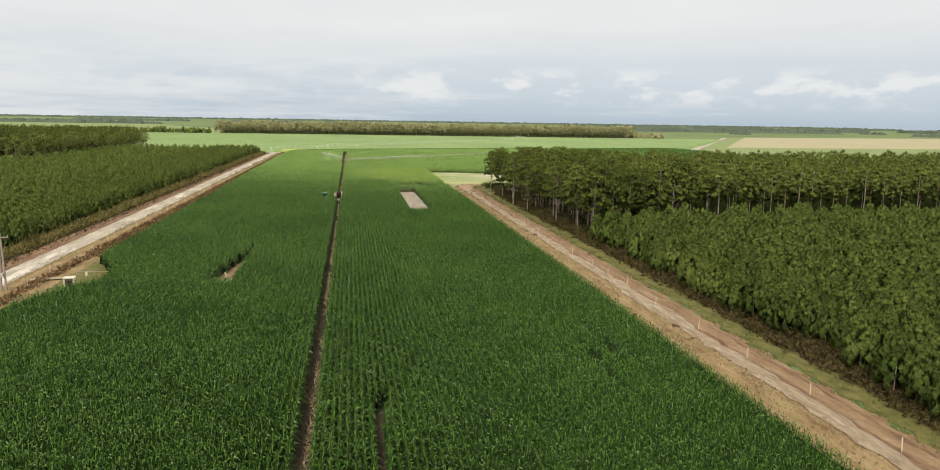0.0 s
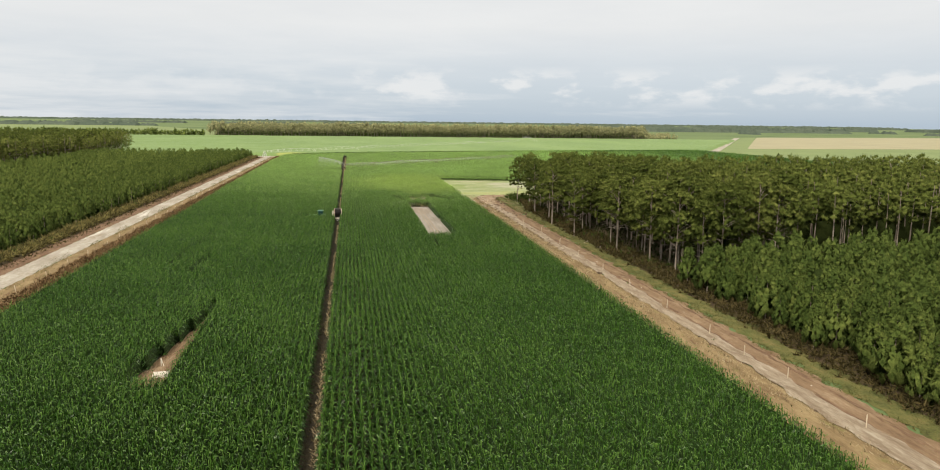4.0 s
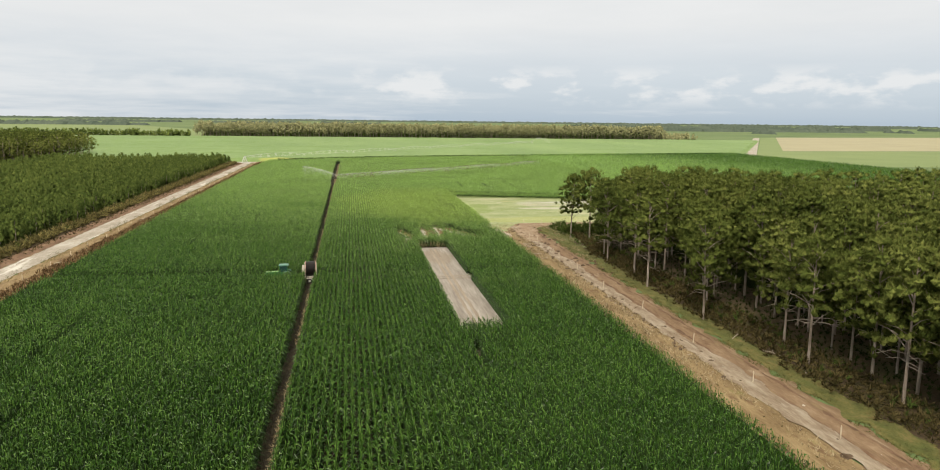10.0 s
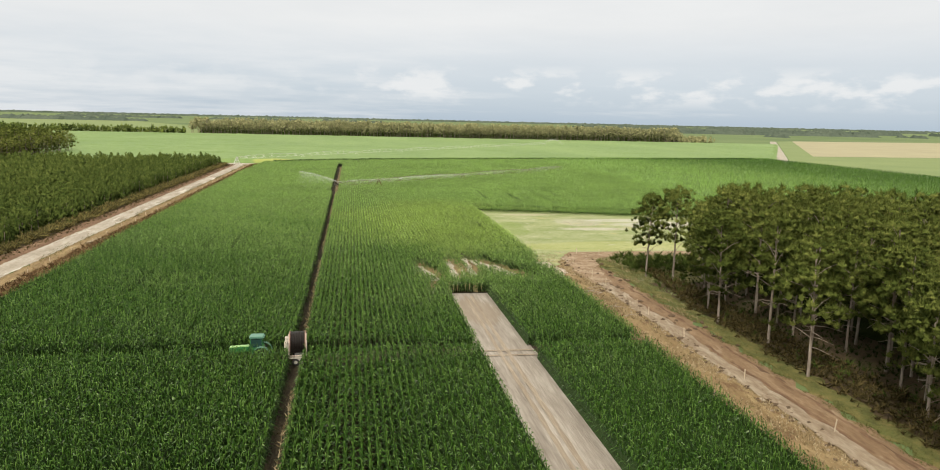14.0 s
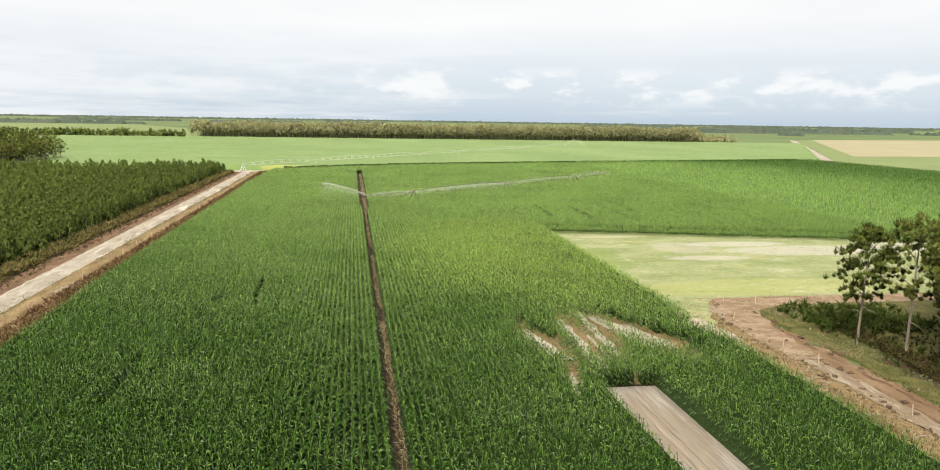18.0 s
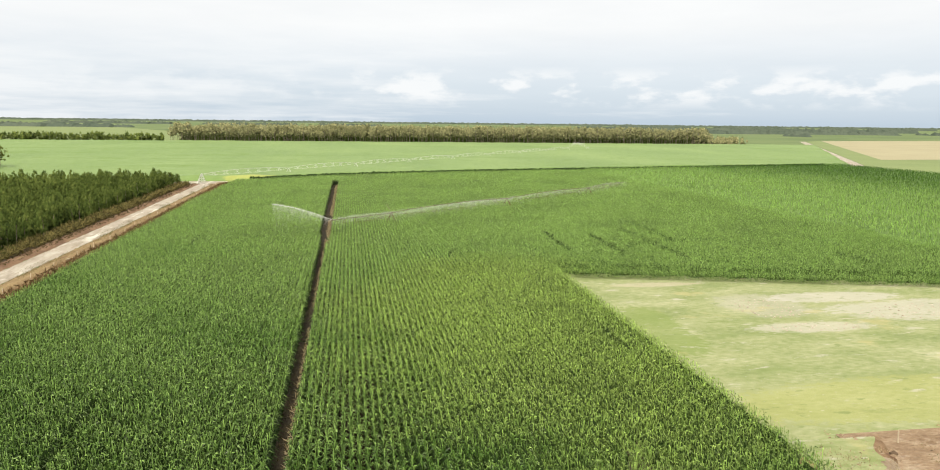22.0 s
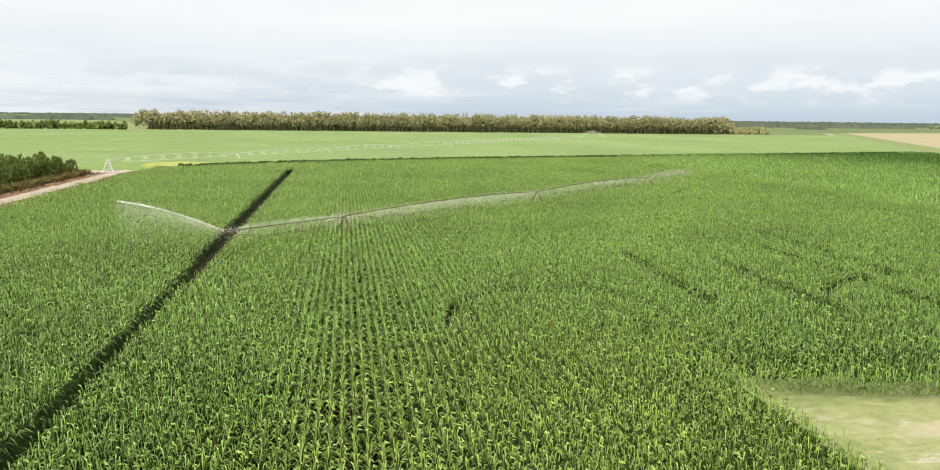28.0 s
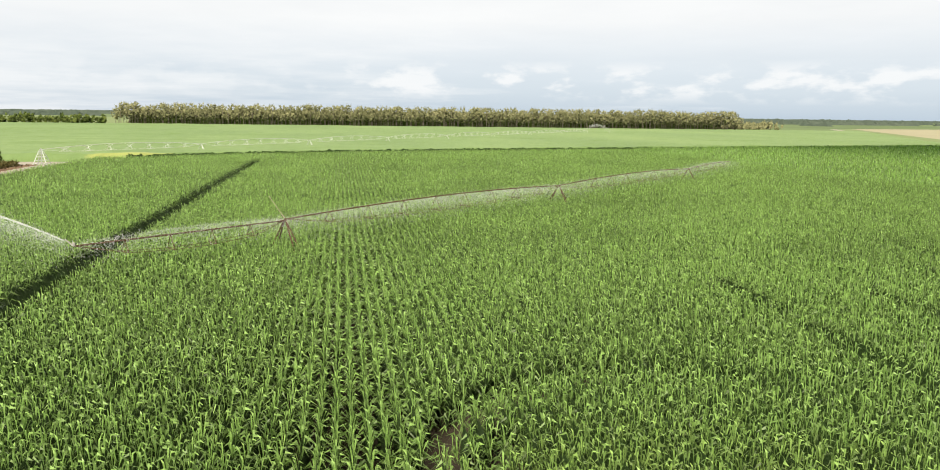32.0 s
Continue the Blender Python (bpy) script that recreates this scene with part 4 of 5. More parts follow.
            wood.append(limb([q, (q + p) / 2 + np.array([0, 0, 0.2]), p], [0.06, 0.04, 0.015], 4))
    for i in range(dead):
        u = RNG.uniform(0.22, low + 0.05)
        a, L = RNG.uniform(0, 2 * math.pi), RNG.uniform(1.2, 3.2)
        q = trunk_at(u)
        wood.append(limb([q, q + np.array([math.cos(a), math.sin(a), 0.15]) * L * 0.5, q + np.array([math.cos(a + 0.3), math.sin(a + 0.3), -0.05]) * L], [0.05, 0.035, 0.012], 4))
    return merge(wood), boughs(C, R, trunk_at(low + 0.3 * (1 - low)), scales)


def young_shape(H, clumps, scales, size=1.0):
    """Young pine: foliage nearly to the ground, upswept whorls, a rounded uneven top with shoots."""
    us = np.linspace(0, 0.9, 4)
    wood = [limb([(0.05 * H * u * u, 0, H * u) for u in us], [0.07 * (1 - 0.8 * u) + 0.01 for u in us], 5)]
    u = 0.10 + 0.82 * ((np.arange(clumps) + RNG.random(clumps)) / clumps) ** 0.85
    a = np.arange(clumps) * 2.4 + RNG.normal(0, 0.4, clumps)
    r = H * 0.25 * (1 - u ** 2.2) ** 0.8 * (0.5 + 0.5 * RNG.random(clumps))
    C = np.stack([np.cos(a) * r, np.sin(a) * r, H * u], -1)
    R = size * H * 0.10 * (1.25 - 0.55 * u) * RNG.uniform(0.75, 1.25, clumps)
    return merge(wood), boughs(C, R, np.array((0, 0, 0.3 * H)), scales, 1.5, 0.075, 2.2, 0.5)


def bush_shape(H, n, tips, wide=0.3):
    """Bushy tree seen from afar: leafy cushions heaped to an uneven cone."""
    u = 0.12 + 0.8 * RNG.random(n) ** 0.8
    a = RNG.uniform(0, 2 * math.pi, n)
    r = H * wide * (1 - u) ** 0.6 * (0.4 + 0.6 * RNG.random(n))
    C = np.stack([np.cos(a) * r, np.sin(a) * r, H * u], -1)
    C[0] = (0, 0, 0.9 * H)
    return ([], []), boughs(C, H * (0.3 - 0.12 * u) * RNG.uniform(0.8, 1.25, n), np.array((0, 0, 0.3 * H)), tips, 0.95, 0.15, 1.4, 0.6)


def tree_thing(name, shape, needles, label, category, group):
    t = thing(name, Matrix.Translation((0, 0, -300)), label, category, group)
    for nm, solid, mat in zip(("trunk", "crown"), shape, ("bark", needles)):
        ob = new(nm, mesh_of(nm, *solid[:2], mat, *solid[2:]))
        ob.parent = t
    return t


def scatter(x0, x1, y0, y1, gap, inside=None):
    X, Y = np.meshgrid(np.arange(x0, x1, gap), np.arange(y0, y1, gap))
    X, Y = X.ravel() + RNG.uniform(-0.38, 0.38, X.size) * gap, Y.ravel() + RNG.uniform(-0.38, 0.38, X.size) * gap
    if inside is not None:
        k = inside(X, Y)
        X, Y = X[k], Y[k]
    return X, Y


def plant(kinds, X, Y, smin, smax):
    """Copies of the given trees at the places; the last ones use up the models themselves."""
    for i, (x, y) in enumerate(zip(X, Y)):
        s = RNG.uniform(smin, smax)
        m = Matrix.LocRotScale((float(x), float(y), 0.0), Euler((0, 0, RNG.uniform(0, 6.28))), None)
        o = copy_thing(kinds[int(RNG.integers(len(kinds)))], m)
        o.scale = (s * RNG.uniform(0.9, 1.1), s * RNG.uniform(0.9, 1.1), s)


def grove(name, shapes, X, Y, smin, smax, mat, label, category, trunks=True):
    """Many trees too far or too dense to count, joined: one mesh of foliage, one of stems."""
    out = []
    for which in ((0, 1) if trunks else (1,)):
        V, F3, NV, o = [], [], [], 0
        rng = np.random.default_rng(11)
        pick = rng.integers(len(shapes), size=len(X))
        S, A = rng.uniform(smin, smax, len(X)), rng.uniform(0, 6.28, len(X))
        for k, sh in enumerate(shapes):
            v, f = np.asarray(sh[which][0]), np.asarray(sh[which][1])
            idx = np.where(pick == k)[0]
            c, s = np.cos(A[idx])[:, None], np.sin(A[idx])[:, None]
            P = np.stack([(v[:, 0] * c - v[:, 1] * s) * S[idx][:, None] + X[idx][:, None], (v[:, 0] * s + v[:, 1] * c) * S[idx][:, None] + Y[idx][:, None], v[:, 2] * S[idx][:, None] * np.ones_like(c)], -1)
            F3.append((np.arange(len(idx))[:, None, None] * len(v) + f[None] + o).reshape(-1, f.shape[1]))
            V.append(P.reshape(-1, 3)); o += P.shape[0] * P.shape[1]
            if which:
                w = sh[1][2]
                NV.append(np.stack([w[:, 0] * c - w[:, 1] * s, w[:, 0] * s + w[:, 1] * c, w[:, 2] * np.ones_like(c)], -1).reshape(-1, 3))
        if V:
            out.append(stuff(name if which else name + "_stems", np.concatenate(V), np.concatenate(F3), mat if which else "bark", label if which else "bare grey-brown pine stems in the wood", category, normals=np.concatenate(NV) if NV else None))
    return out


# mature wood on the east side
PINES = [tree_thing("pine_tree", pine_shape(13.9, 3.3, 42, 7, 15, float(RNG.uniform(0.23, 0.37)), 6, 6, 3), "needles", "tall maritime pine with a bare trunk and open crown", "pine tree", "pines of the eastern wood") for _ in range(7)]
edge = [(51.6, 214.6), (51.4, 195.7), (53.6, 240.3), (52.6, 235.5), (58.2, 172.8), (56.6, 166.5), (55.5, 184), (54.0, 226), (57.5, 248), (55.8, 203.5), (54.6, 178), (60.5, 163), (57.2, 157)]
plant(PINES, [e[0] for e in edge], [e[1] for e in edge], 0.92, 1.05)
CORNER = [tree_thing("pine_tree", pine_shape(h, w, 46, 7, 15, lo, 3, 6, 3, 0.6), "needles", "slender maritime pine with a light open crown at the wood's corner", "pine tree", "pines of the eastern wood") for h, w, lo in ((13.4, 2.5, 0.36), (15.0, 3.1, 0.40))]
CORNER[0].matrix_basis = pose(53.9, 262.8, 0)
CORNER[1].matrix_basis = pose(56.8, 258.7, 0)
X, Y = scatter(60.5, 80, 155, 276, 4.7, lambda x, y: (y < 272 - 0.1 * (x - 57)) & ((y < 260) | (x > 66)) & (y > 154 + 0.25 * (x - 55)))
plant(PINES, X, Y, 0.74, 1.14)
FARPINES = [pine_shape(13.4, 3.0, 14, 3, 6, 0.45, 0, 4, 0, 1.0) for _ in range(5)]
X, Y = scatter(80, 300, 158, 276, 4.9, lambda x, y: y > 158 + 0.2 * np.minimum(x - 80, 30))
grove("pine_wood_east", FARPINES, X, Y, 0.82, 1.1, "needles", "dense dark green crowns of a maritime pine wood", "pine wood")
for p in PINES:
    p.matrix_basis = Matrix.Translation((float(RNG.uniform(62, 84)), float(RNG.uniform(175, 265)), 0))

# Dark sheets added under the crowns as the shade of the wood's interior.
canopy("inner_wood_east", lambda x, y: (x > 70) & (x < 298) & (y > 176) & (y < 266), 62, 302, 168, 272, 3.0, 7.6, 1.3, "inner", "dark painted mass for the shade inside the pine wood", "pine wood")
canopy("inner_wood_west", lambda x, y: (x > -276) & (x < -166) & (y > 386) & (y < 590), -280, -156, 382, 594, 3.5, 8.0, 0.9, "inner", "dark painted mass for the shade inside the western pine wood", "pine wood")
# young plantation on the east side
YOUNG = [tree_thing("young_pine", young_shape(6.4, 90, 11), "young", "bushy young pine of a dense plantation", "young pine", "young pines of the eastern plantation") for _ in range(7)]
X, Y = scatter(54.8, 65.2, 24, 162, 3.0, lambda x, y: (x > 54.4 + 0.8 * wave(y * 0.6, y * 0)) & (y < 150 + 0.25 * (x - 55)))
plant(YOUNG, X, Y, 0.68, 1.18)
YOUNG_FAR = [young_shape(6.6, 30, 6, 1.25) for _ in range(6)]
X, Y = scatter(65.2, 165, 10, 160, 3.1, lambda x, y: y < 150 + 0.25 * np.minimum(x - 55, 50))
grove("young_pine_plantation_east", YOUNG_FAR, X, Y, 0.72, 1.18, "young", "dense plantation of bushy young pines", "plantation", False)
for p in YOUNG:
    p.matrix_basis = Matrix.Translation((float(RNG.uniform(56, 72)), float(RNG.uniform(30, 150)), 0))

# west side
YOUNG_W = [tree_thing("young_pine", young_shape(5.0, 50, 9), "young", "bushy young pine along the sand road", "young pine", "young pines of the western plantation") for _ in range(5)]
X, Y = scatter(-59.5, -57.2, 110, 525, 3.4)
plant(YOUNG_W, X, Y, 0.75, 1.15)
# Dark sheets added as the shade in the gaps between young pines.
canopy("plantation_undergrowth", lambda x, y: (x > -150) & (x < -62) & (y > 92) & (y < 524), -153, -55, 88, 530, 2.6, 2.2, 0.4, "shade", "dark sheet for the shade between the young pines", "undergrowth")
canopy("plantation_undergrowth", lambda x, y: (x > 60) & (x < 163) & (y > 12) & (y < 148 + 0.25 * np.minimum(x - 55, 50)), 54, 167, 8, 164, 2.6, 2.8, 0.5, "shade", "dark sheet for the shade between the young pines", "undergrowth")
X, Y = scatter(-86, -59.5, 90, 528, 2.8)
grove("young_pine_plantation_west", [young_shape(5.4, 18, 6, 1.35) for _ in range(6)], X, Y, 0.6, 1.2, "young", "dense plantation of bushy young pines", "plantation", False)
X, Y = scatter(-152, -86, 90, 528, 3.6)
grove("young_pine_plantation_west", [young_shape(5.2, 10, 5, 1.8) for _ in range(6)], X, Y, 0.7, 1.2, "young", "dense plantation of bushy young pines", "plantation", False)
for p in YOUNG_W:
    p.matrix_basis = Matrix.Translation((float(RNG.uniform(-61, -57)), float(RNG.uniform(130, 500)), 0))
X, Y = scatter(-280, -156, 380, 596, 5.6)
grove("pine_wood_west", FARPINES, X, Y, 0.85, 1.15, "needles", "mature pine wood behind the plantation", "pine wood")

X, Y = scatter(-166, -151, 376, 602, 4.6)
grove("pine_wood_west", [pine_shape(12.4, 3.2, 18, 3, 7, 0.24, 2, 5, 4, 0.95) for _ in range(4)], X, Y, 0.7, 1.15, "needles", "edge of the mature pine wood behind the plantation", "pine wood")

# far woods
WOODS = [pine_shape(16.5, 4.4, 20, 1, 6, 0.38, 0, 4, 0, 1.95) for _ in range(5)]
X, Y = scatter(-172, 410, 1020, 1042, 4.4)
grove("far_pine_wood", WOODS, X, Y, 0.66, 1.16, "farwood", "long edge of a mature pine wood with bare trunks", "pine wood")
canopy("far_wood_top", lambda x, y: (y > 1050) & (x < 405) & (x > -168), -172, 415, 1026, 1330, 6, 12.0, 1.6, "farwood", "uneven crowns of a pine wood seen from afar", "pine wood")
SCRUB_X, SCRUB_Y = scatter(400, 455, 1022, 1110, 6.0)
# Darker sheet added as the shade seen between the far trunks.
canopy("far_wood_shade", lambda x, y: (y > 1038) & (y < 1056) & (x < 402) & (x > -168), -172, 410, 1034, 1064, 4.0, 7.0, 0.9, "young", "darker sheet for the shade behind the far wood's first trunks", "pine wood")
HEDGE = [bush_shape(8.5, 9, 4, 0.42) for _ in range(5)]
X, Y = scatter(-640, -176, 1003, 1010, 3.4)
grove("far_tree_row", HEDGE, X, Y, 0.7, 1.15, "young_far", "row of dark bushy trees at the field's end", "tree row", False)
grove("far_bushes", HEDGE, SCRUB_X, SCRUB_Y, 0.5, 1.2, "farwood", "rounded pale bushes at the end of the far wood", "bushes", False)
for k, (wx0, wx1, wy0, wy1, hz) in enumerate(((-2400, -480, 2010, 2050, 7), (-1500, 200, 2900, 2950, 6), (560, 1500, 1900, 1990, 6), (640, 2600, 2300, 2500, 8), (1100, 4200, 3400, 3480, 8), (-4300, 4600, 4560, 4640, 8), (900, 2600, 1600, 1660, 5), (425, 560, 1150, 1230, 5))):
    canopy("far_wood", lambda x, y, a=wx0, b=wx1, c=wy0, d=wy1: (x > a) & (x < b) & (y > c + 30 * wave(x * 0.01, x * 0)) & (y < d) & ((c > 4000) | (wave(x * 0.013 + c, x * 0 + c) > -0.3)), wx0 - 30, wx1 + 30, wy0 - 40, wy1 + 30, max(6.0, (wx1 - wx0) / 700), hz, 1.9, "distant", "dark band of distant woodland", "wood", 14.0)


canopy("young_pine_plantation_east", lambda x, y: (x > 163) & (x < 410) & (y < 160), 160, 415, -60, 165, 4.0, 5.0, 0.8, "young", "plantation of young pines reaching on eastward", "plantation")
canopy("young_pine_plantation_west", lambda x, y: (x > -410) & (x < -57) & ((x < -150) | (y < 92)) & (y < 380), -415, -54, -60, 384, 4.0, 3.8, 0.7, "young", "plantation of young pines reaching on westward", "plantation")
canopy("young_pine_plantation_east", lambda x, y: (x > 57) & (x < 164) & (y < 14), 55, 165, -60, 15, 3.0, 5.0, 0.8, "young", "plantation of young pines reaching on southward", "plantation")
canopy("pine_wood_east", lambda x, y: (x > 298) & (x < 410) & (y > 166) & (y < 272), 296, 415, 164, 276, 4.5, 11.5, 1.2, "needles", "maritime pine wood reaching on eastward", "pine wood")
canopy("pine_wood_west", lambda x, y: (x > -410) & (x < -278) & (y > 380) & (y < 590), -415, -276, 378, 596, 4.5, 11.5, 1.2, "needles", "mature pine wood reaching on westward", "pine wood")


# heath and scrub along the wood edges
def scrub(name, X, Y, r, n, mat, label):
    C = np.stack([X, Y, r * RNG.uniform(0.1, 0.9, X.size)], -1)
    v, f = tufts(C, r * RNG.uniform(0.5, 1.3, X.size), n, 0.1, 0.6)
    return stuff(name, v, f, mat, label, "scrub")


X, Y = scatter(-57.6, -54.2, 90, 526, 0.7)
scrub("heath_scrub", X, Y, 1.15, 12, "gorse", "olive and brown scrub hedge along the young pines")
X, Y = scatter(-54.4, -51.6, 90, 526, 0.7, lambda x, y: RNG.random(x.size) < 0.6)
scrub("heath_scrub", X, Y, 0.5, 8, "heath", "low brown heath on the bank")
X, Y = scatter(51.2, 57.5, 20, 274, 0.62, lambda x, y: (RNG.random(x.size) < np.clip((x - 50.8 + 0.8 * wave(x * 0.7, y * 0.5)) / 2, 0.1, 1)) & (x > np.interp(y, (236, 250, 274), (50, 53.2, 55.5))))
scrub("heath_scrub", X, Y, 0.8, 12, "heath", "brown heath and low scrub at the wood's edge")
# Scrub under the pines, with their shade put into its colour.
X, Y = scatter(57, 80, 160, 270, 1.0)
scrub("heath_scrub", X, Y, 0.6, 9, "shade", "low scrub beneath the pines, coloured dark as the shade there")


# ---- irrigation machines ----
def wheel(parent, c, r, w, axis="x", rim="grey", lugs=0):
    bm = bmesh.new()
    ring(bm, c, axis, r - w * 0.42, w * 0.42, 20, 8)
    for i in range(lugs):
        a = 2 * math.pi * i / lugs
        p = (0, r * math.cos(a), r * math.sin(a)) if axis == "x" else (r * math.cos(a), 0, r * math.sin(a))
        box(bm, *((w * 0.85, 0.05, 0.05) if axis == "x" else (0.05, w * 0.85, 0.05)), Matrix.Translation(Vector(c) + Vector(p) * 0.985))
    t = part("wheel", bm, "tyre", parent)
    bm = bmesh.new()
    d = Vector((w * 0.22, 0, 0)) if axis == "x" else Vector((0, w * 0.22, 0))
    rod(bm, Vector(c) - d, Vector(c) + d, r * 0.58, n=16)
    rod(bm, Vector(c) - d * 1.5, Vector(c) + d * 1.5, r * 0.16, n=8)
    part("rim", bm, rim, t, "painted steel rim")
    return t


reel = thing("hose_reel", pose(-0.05, 224.3, 0.08, 0, 0, 3), "irrigation hose reel with black hose coil standing in the tramline", "hose reel")
bm = bmesh.new()                                           # coil: one ridge for each turn of hose
turns, R0 = 9, 1.13
for i in range(turns):
    ring(bm, (-0.66 + 1.32 * i / (turns - 1), 0, 2.02), "x", R0 - 0.06, 0.082, 36, 6)
rod(bm, (-0.7, 0, 2.02), (0.7, 0, 2.02), R0 - 0.07, n=36)
coil = part("hose_coil", bm, "hose", reel, "tight black coil of plastic hose")
bm = bmesh.new()                                           # pale guard frame before the coil
for sx in (-0.86, 0.86):
    rod(bm, (sx, -1.24, 0.95), (sx, -1.24, 2.35), 0.05, n=6)
    rod(bm, (sx, -1.24, 2.35), (sx, -0.55, 3.12), 0.045, n=6)
rod(bm, (-0.9, -1.24, 0.95), (0.9, -1.24, 0.95), 0.06, n=6)
part("guard_frame", bm, "cream", reel, "pale tubular guard round the coil")
for sx in (-0.76, 0.76):
    bm = bmesh.new()
    ring(bm, (sx, 0, 2.02), "x", 1.17, 0.04, 36, 6)
    for i in range(8):
        a = math.pi * i / 4
        rod(bm, (sx, 0, 2.02), (sx, 1.17 * math.cos(a), 2.02 + 1.17 * math.sin(a)), 0.03)
    part("flange", bm, "pink", reel, "spoked faded red flange")
for sx in (-0.88, 0.88):
    bm = bmesh.new()
    for sy in (-1.15, 1.15):
        rod(bm, (sx, sy, 0.72), (sx, 0.08 * sy, 2.1), 0.055, n=6)
    rod(bm, (sx, -1.3, 0.72), (sx, 1.3, 0.72), 0.06)
    part("side_frame", bm, "cream", reel, "pale pinkish side frame")
bm = bmesh.new()
box(bm, 1.86, 0.1, 0.12, pose(0, -1.28, 0.74), 0.02)
box(bm, 1.86, 0.1, 0.12, pose(0, 1.28, 0.74), 0.02)
rod(bm, (0, 1.3, 0.7), (0, 2.9, 0.45), 0.06)
part("chassis", bm, "white", reel, "pale chassis beam")
bm = bmesh.new()
box(bm, 0.34, 0.75, 0.9, pose(-1.16, -0.25, 1.75), 0.05)
box(bm, 0.3, 0.5, 0.45, pose(-1.12, 0.35, 2.3), 0.04)
rod(bm, (-1.2, -0.7, 1.2), (-1.2, 0.9, 1.2), 0.07)
rod(bm, (-1.2, -0.5, 0.8), (-1.2, -0.5, 2.5), 0.05)
part("turbine_box", bm, "white", reel, "cream turbine and gear housing")
for cx, cy in ((-0.18, -1.5), (0.52, -1.5), (-0.18, 1.2), (0.52, 1.2)):
    wheel(reel, (cx, cy, 0.36), 0.36, 0.24, "y")
bm = bmesh.new()
rod(bm, (-0.18, -1.5, 0.36), (-0.18, 1.2, 0.36), 0.05)
rod(bm, (0.52, -1.5, 0.36), (0.52, 1.2, 0.36), 0.05)
box(bm, 0.9, 2.4, 0.14, pose(0.17, -0.1, 0.52), 0.02)
part("axle", bm, "grey", reel)

tractor = thing("tractor", pose(-4.7, 225.1, 0, 0, 0, 180) @ Matrix.Scale(0.95, 4), "green tractor with a pale green bonnet, parked in the maize lane", "tractor")
bm = bmesh.new()
box(bm, 2.1, 0.82, 0.62, pose(1.35, 0, 1.3, 0, 3), 0.1)
bonnet = part("bonnet", bm, "green", tractor)
bm = bmesh.new()
box(bm, 2.06, 0.62, 0.1, pose(1.36, 0, 1.63, 0, 3), 0.04)
part("bonnet_top", bm, "lime", bonnet, "pale green bonnet top")
bm = bmesh.new()
box(bm, 0.06, 0.6, 0.45, pose(2.42, 0, 1.22), 0.02)
part("grille", bm, "dark", bonnet, "dark front grille")
bm = bmesh.new()
box(bm, 3.6, 0.5, 0.4, pose(0.5, 0, 0.85), 0.05)
part("chassis", bm, "dark", tractor, "dark engine block and chassis")
bm = bmesh.new()
box(bm, 1.35, 1.4, 0.75, pose(-0.55, 0, 1.35), 0.08)
cab = part("cab_body", bm, "green", tractor)
for y in (-0.66, 0.66):
    for x in (-1.15, 0.1):
        bm = bmesh.new()
        rod(bm, (x, y, 1.6), (x * 0.95, y * 0.95, 2.62), 0.045)
        part("cab_post", bm, "green", cab)
for m, sx, sy in ((pose(0.09, 0, 2.1), 0.02, 1.2), (pose(-1.12, 0, 2.1), 0.02, 1.2), (pose(-0.52, 0.65, 2.1), 1.15, 0.02), (pose(-0.52, -0.65, 2.1), 1.15, 0.02)):
    bm = bmesh.new()
    box(bm, sx, sy, 0.9, m)
    part("window_pane", bm, "glass", cab, "dark tinted cab glass")
bm = bmesh.new()
box(bm, 1.6, 1.5, 0.24, pose(-0.52, 0, 2.72), 0.11)
part("cab_roof", bm, "teal", tractor, "pale bluish green roof")
for y in (-0.92, 0.92):
    wheel(tractor, (-1.05, y, 0.82), 0.82, 0.5, "y", "lime", 18)
    wheel(tractor, (1.75, y * 0.92, 0.58), 0.58, 0.38, "y", "lime", 14)
    bm = bmesh.new()
    for k in range(6):
        a = radians(25 + 26 * k)
        box(bm, 0.46, 0.5, 0.05, Matrix.Translation((-1.05 + 0.95 * math.cos(a), y, 0.82 + 0.95 * math.sin(a))) @ pose(0, 0, 0, 0, 90 - math.degrees(a)))
    part("mudguard", bm, "teal", tractor, "pale green rounded mudguard")


def truss_line(machine, a, b, z, bow, mat, bays, deep=1.15, wide=0.55, cross=False):
    """One span: bowed pipe, V struts with lower rods, and drop hoses."""
    a, b = Vector((*a, 0)), Vector((*b, 0))
    d = (b - a).normalized()
    s = Vector((-d.y, d.x, 0))

    def on(u):
        return a.lerp(b, u) + Vector((0, 0, z + bow * 4 * u * (1 - u)))
    pv, pf = limb([on(i / bays) for i in range(bays + 1)], [0.07] * (bays + 1), 6)
    pipe = new("pipe", mesh_of("pipe", pv, pf, mat))
    pipe.parent = machine
    tagged(pipe, "long overhead water pipe")
    bm = bmesh.new()
    last = {-1: on(0.0), 1: on(0.0)}
    for i in range(1, bays):
        depth = deep * math.sin(math.pi * min(1, max(0, i / bays))) ** 0.5
        for k in (-1, 1):
            foot = on(i / bays) + s * wide * k - Vector((0, 0, depth))
            rod(bm, on(i / bays), foot, 0.035, n=4)
            rod(bm, last[k], foot, 0.018, n=4)
            if cross:
                for m in (-0.24, 0.24):
                    rod(bm, on((i - m) / bays) + s * 0.5 * k - Vector((0, 0, depth)), on((i + m) / bays), 0.024, n=4)
            last[k] = foot
        rod(bm, last[-1], last[1], 0.03, n=4)
    for k in (-1, 1):
        rod(bm, last[k], on(1.0), 0.025, n=4)
    part("truss", bm, mat, machine, "V-shaped struts and tension rods")


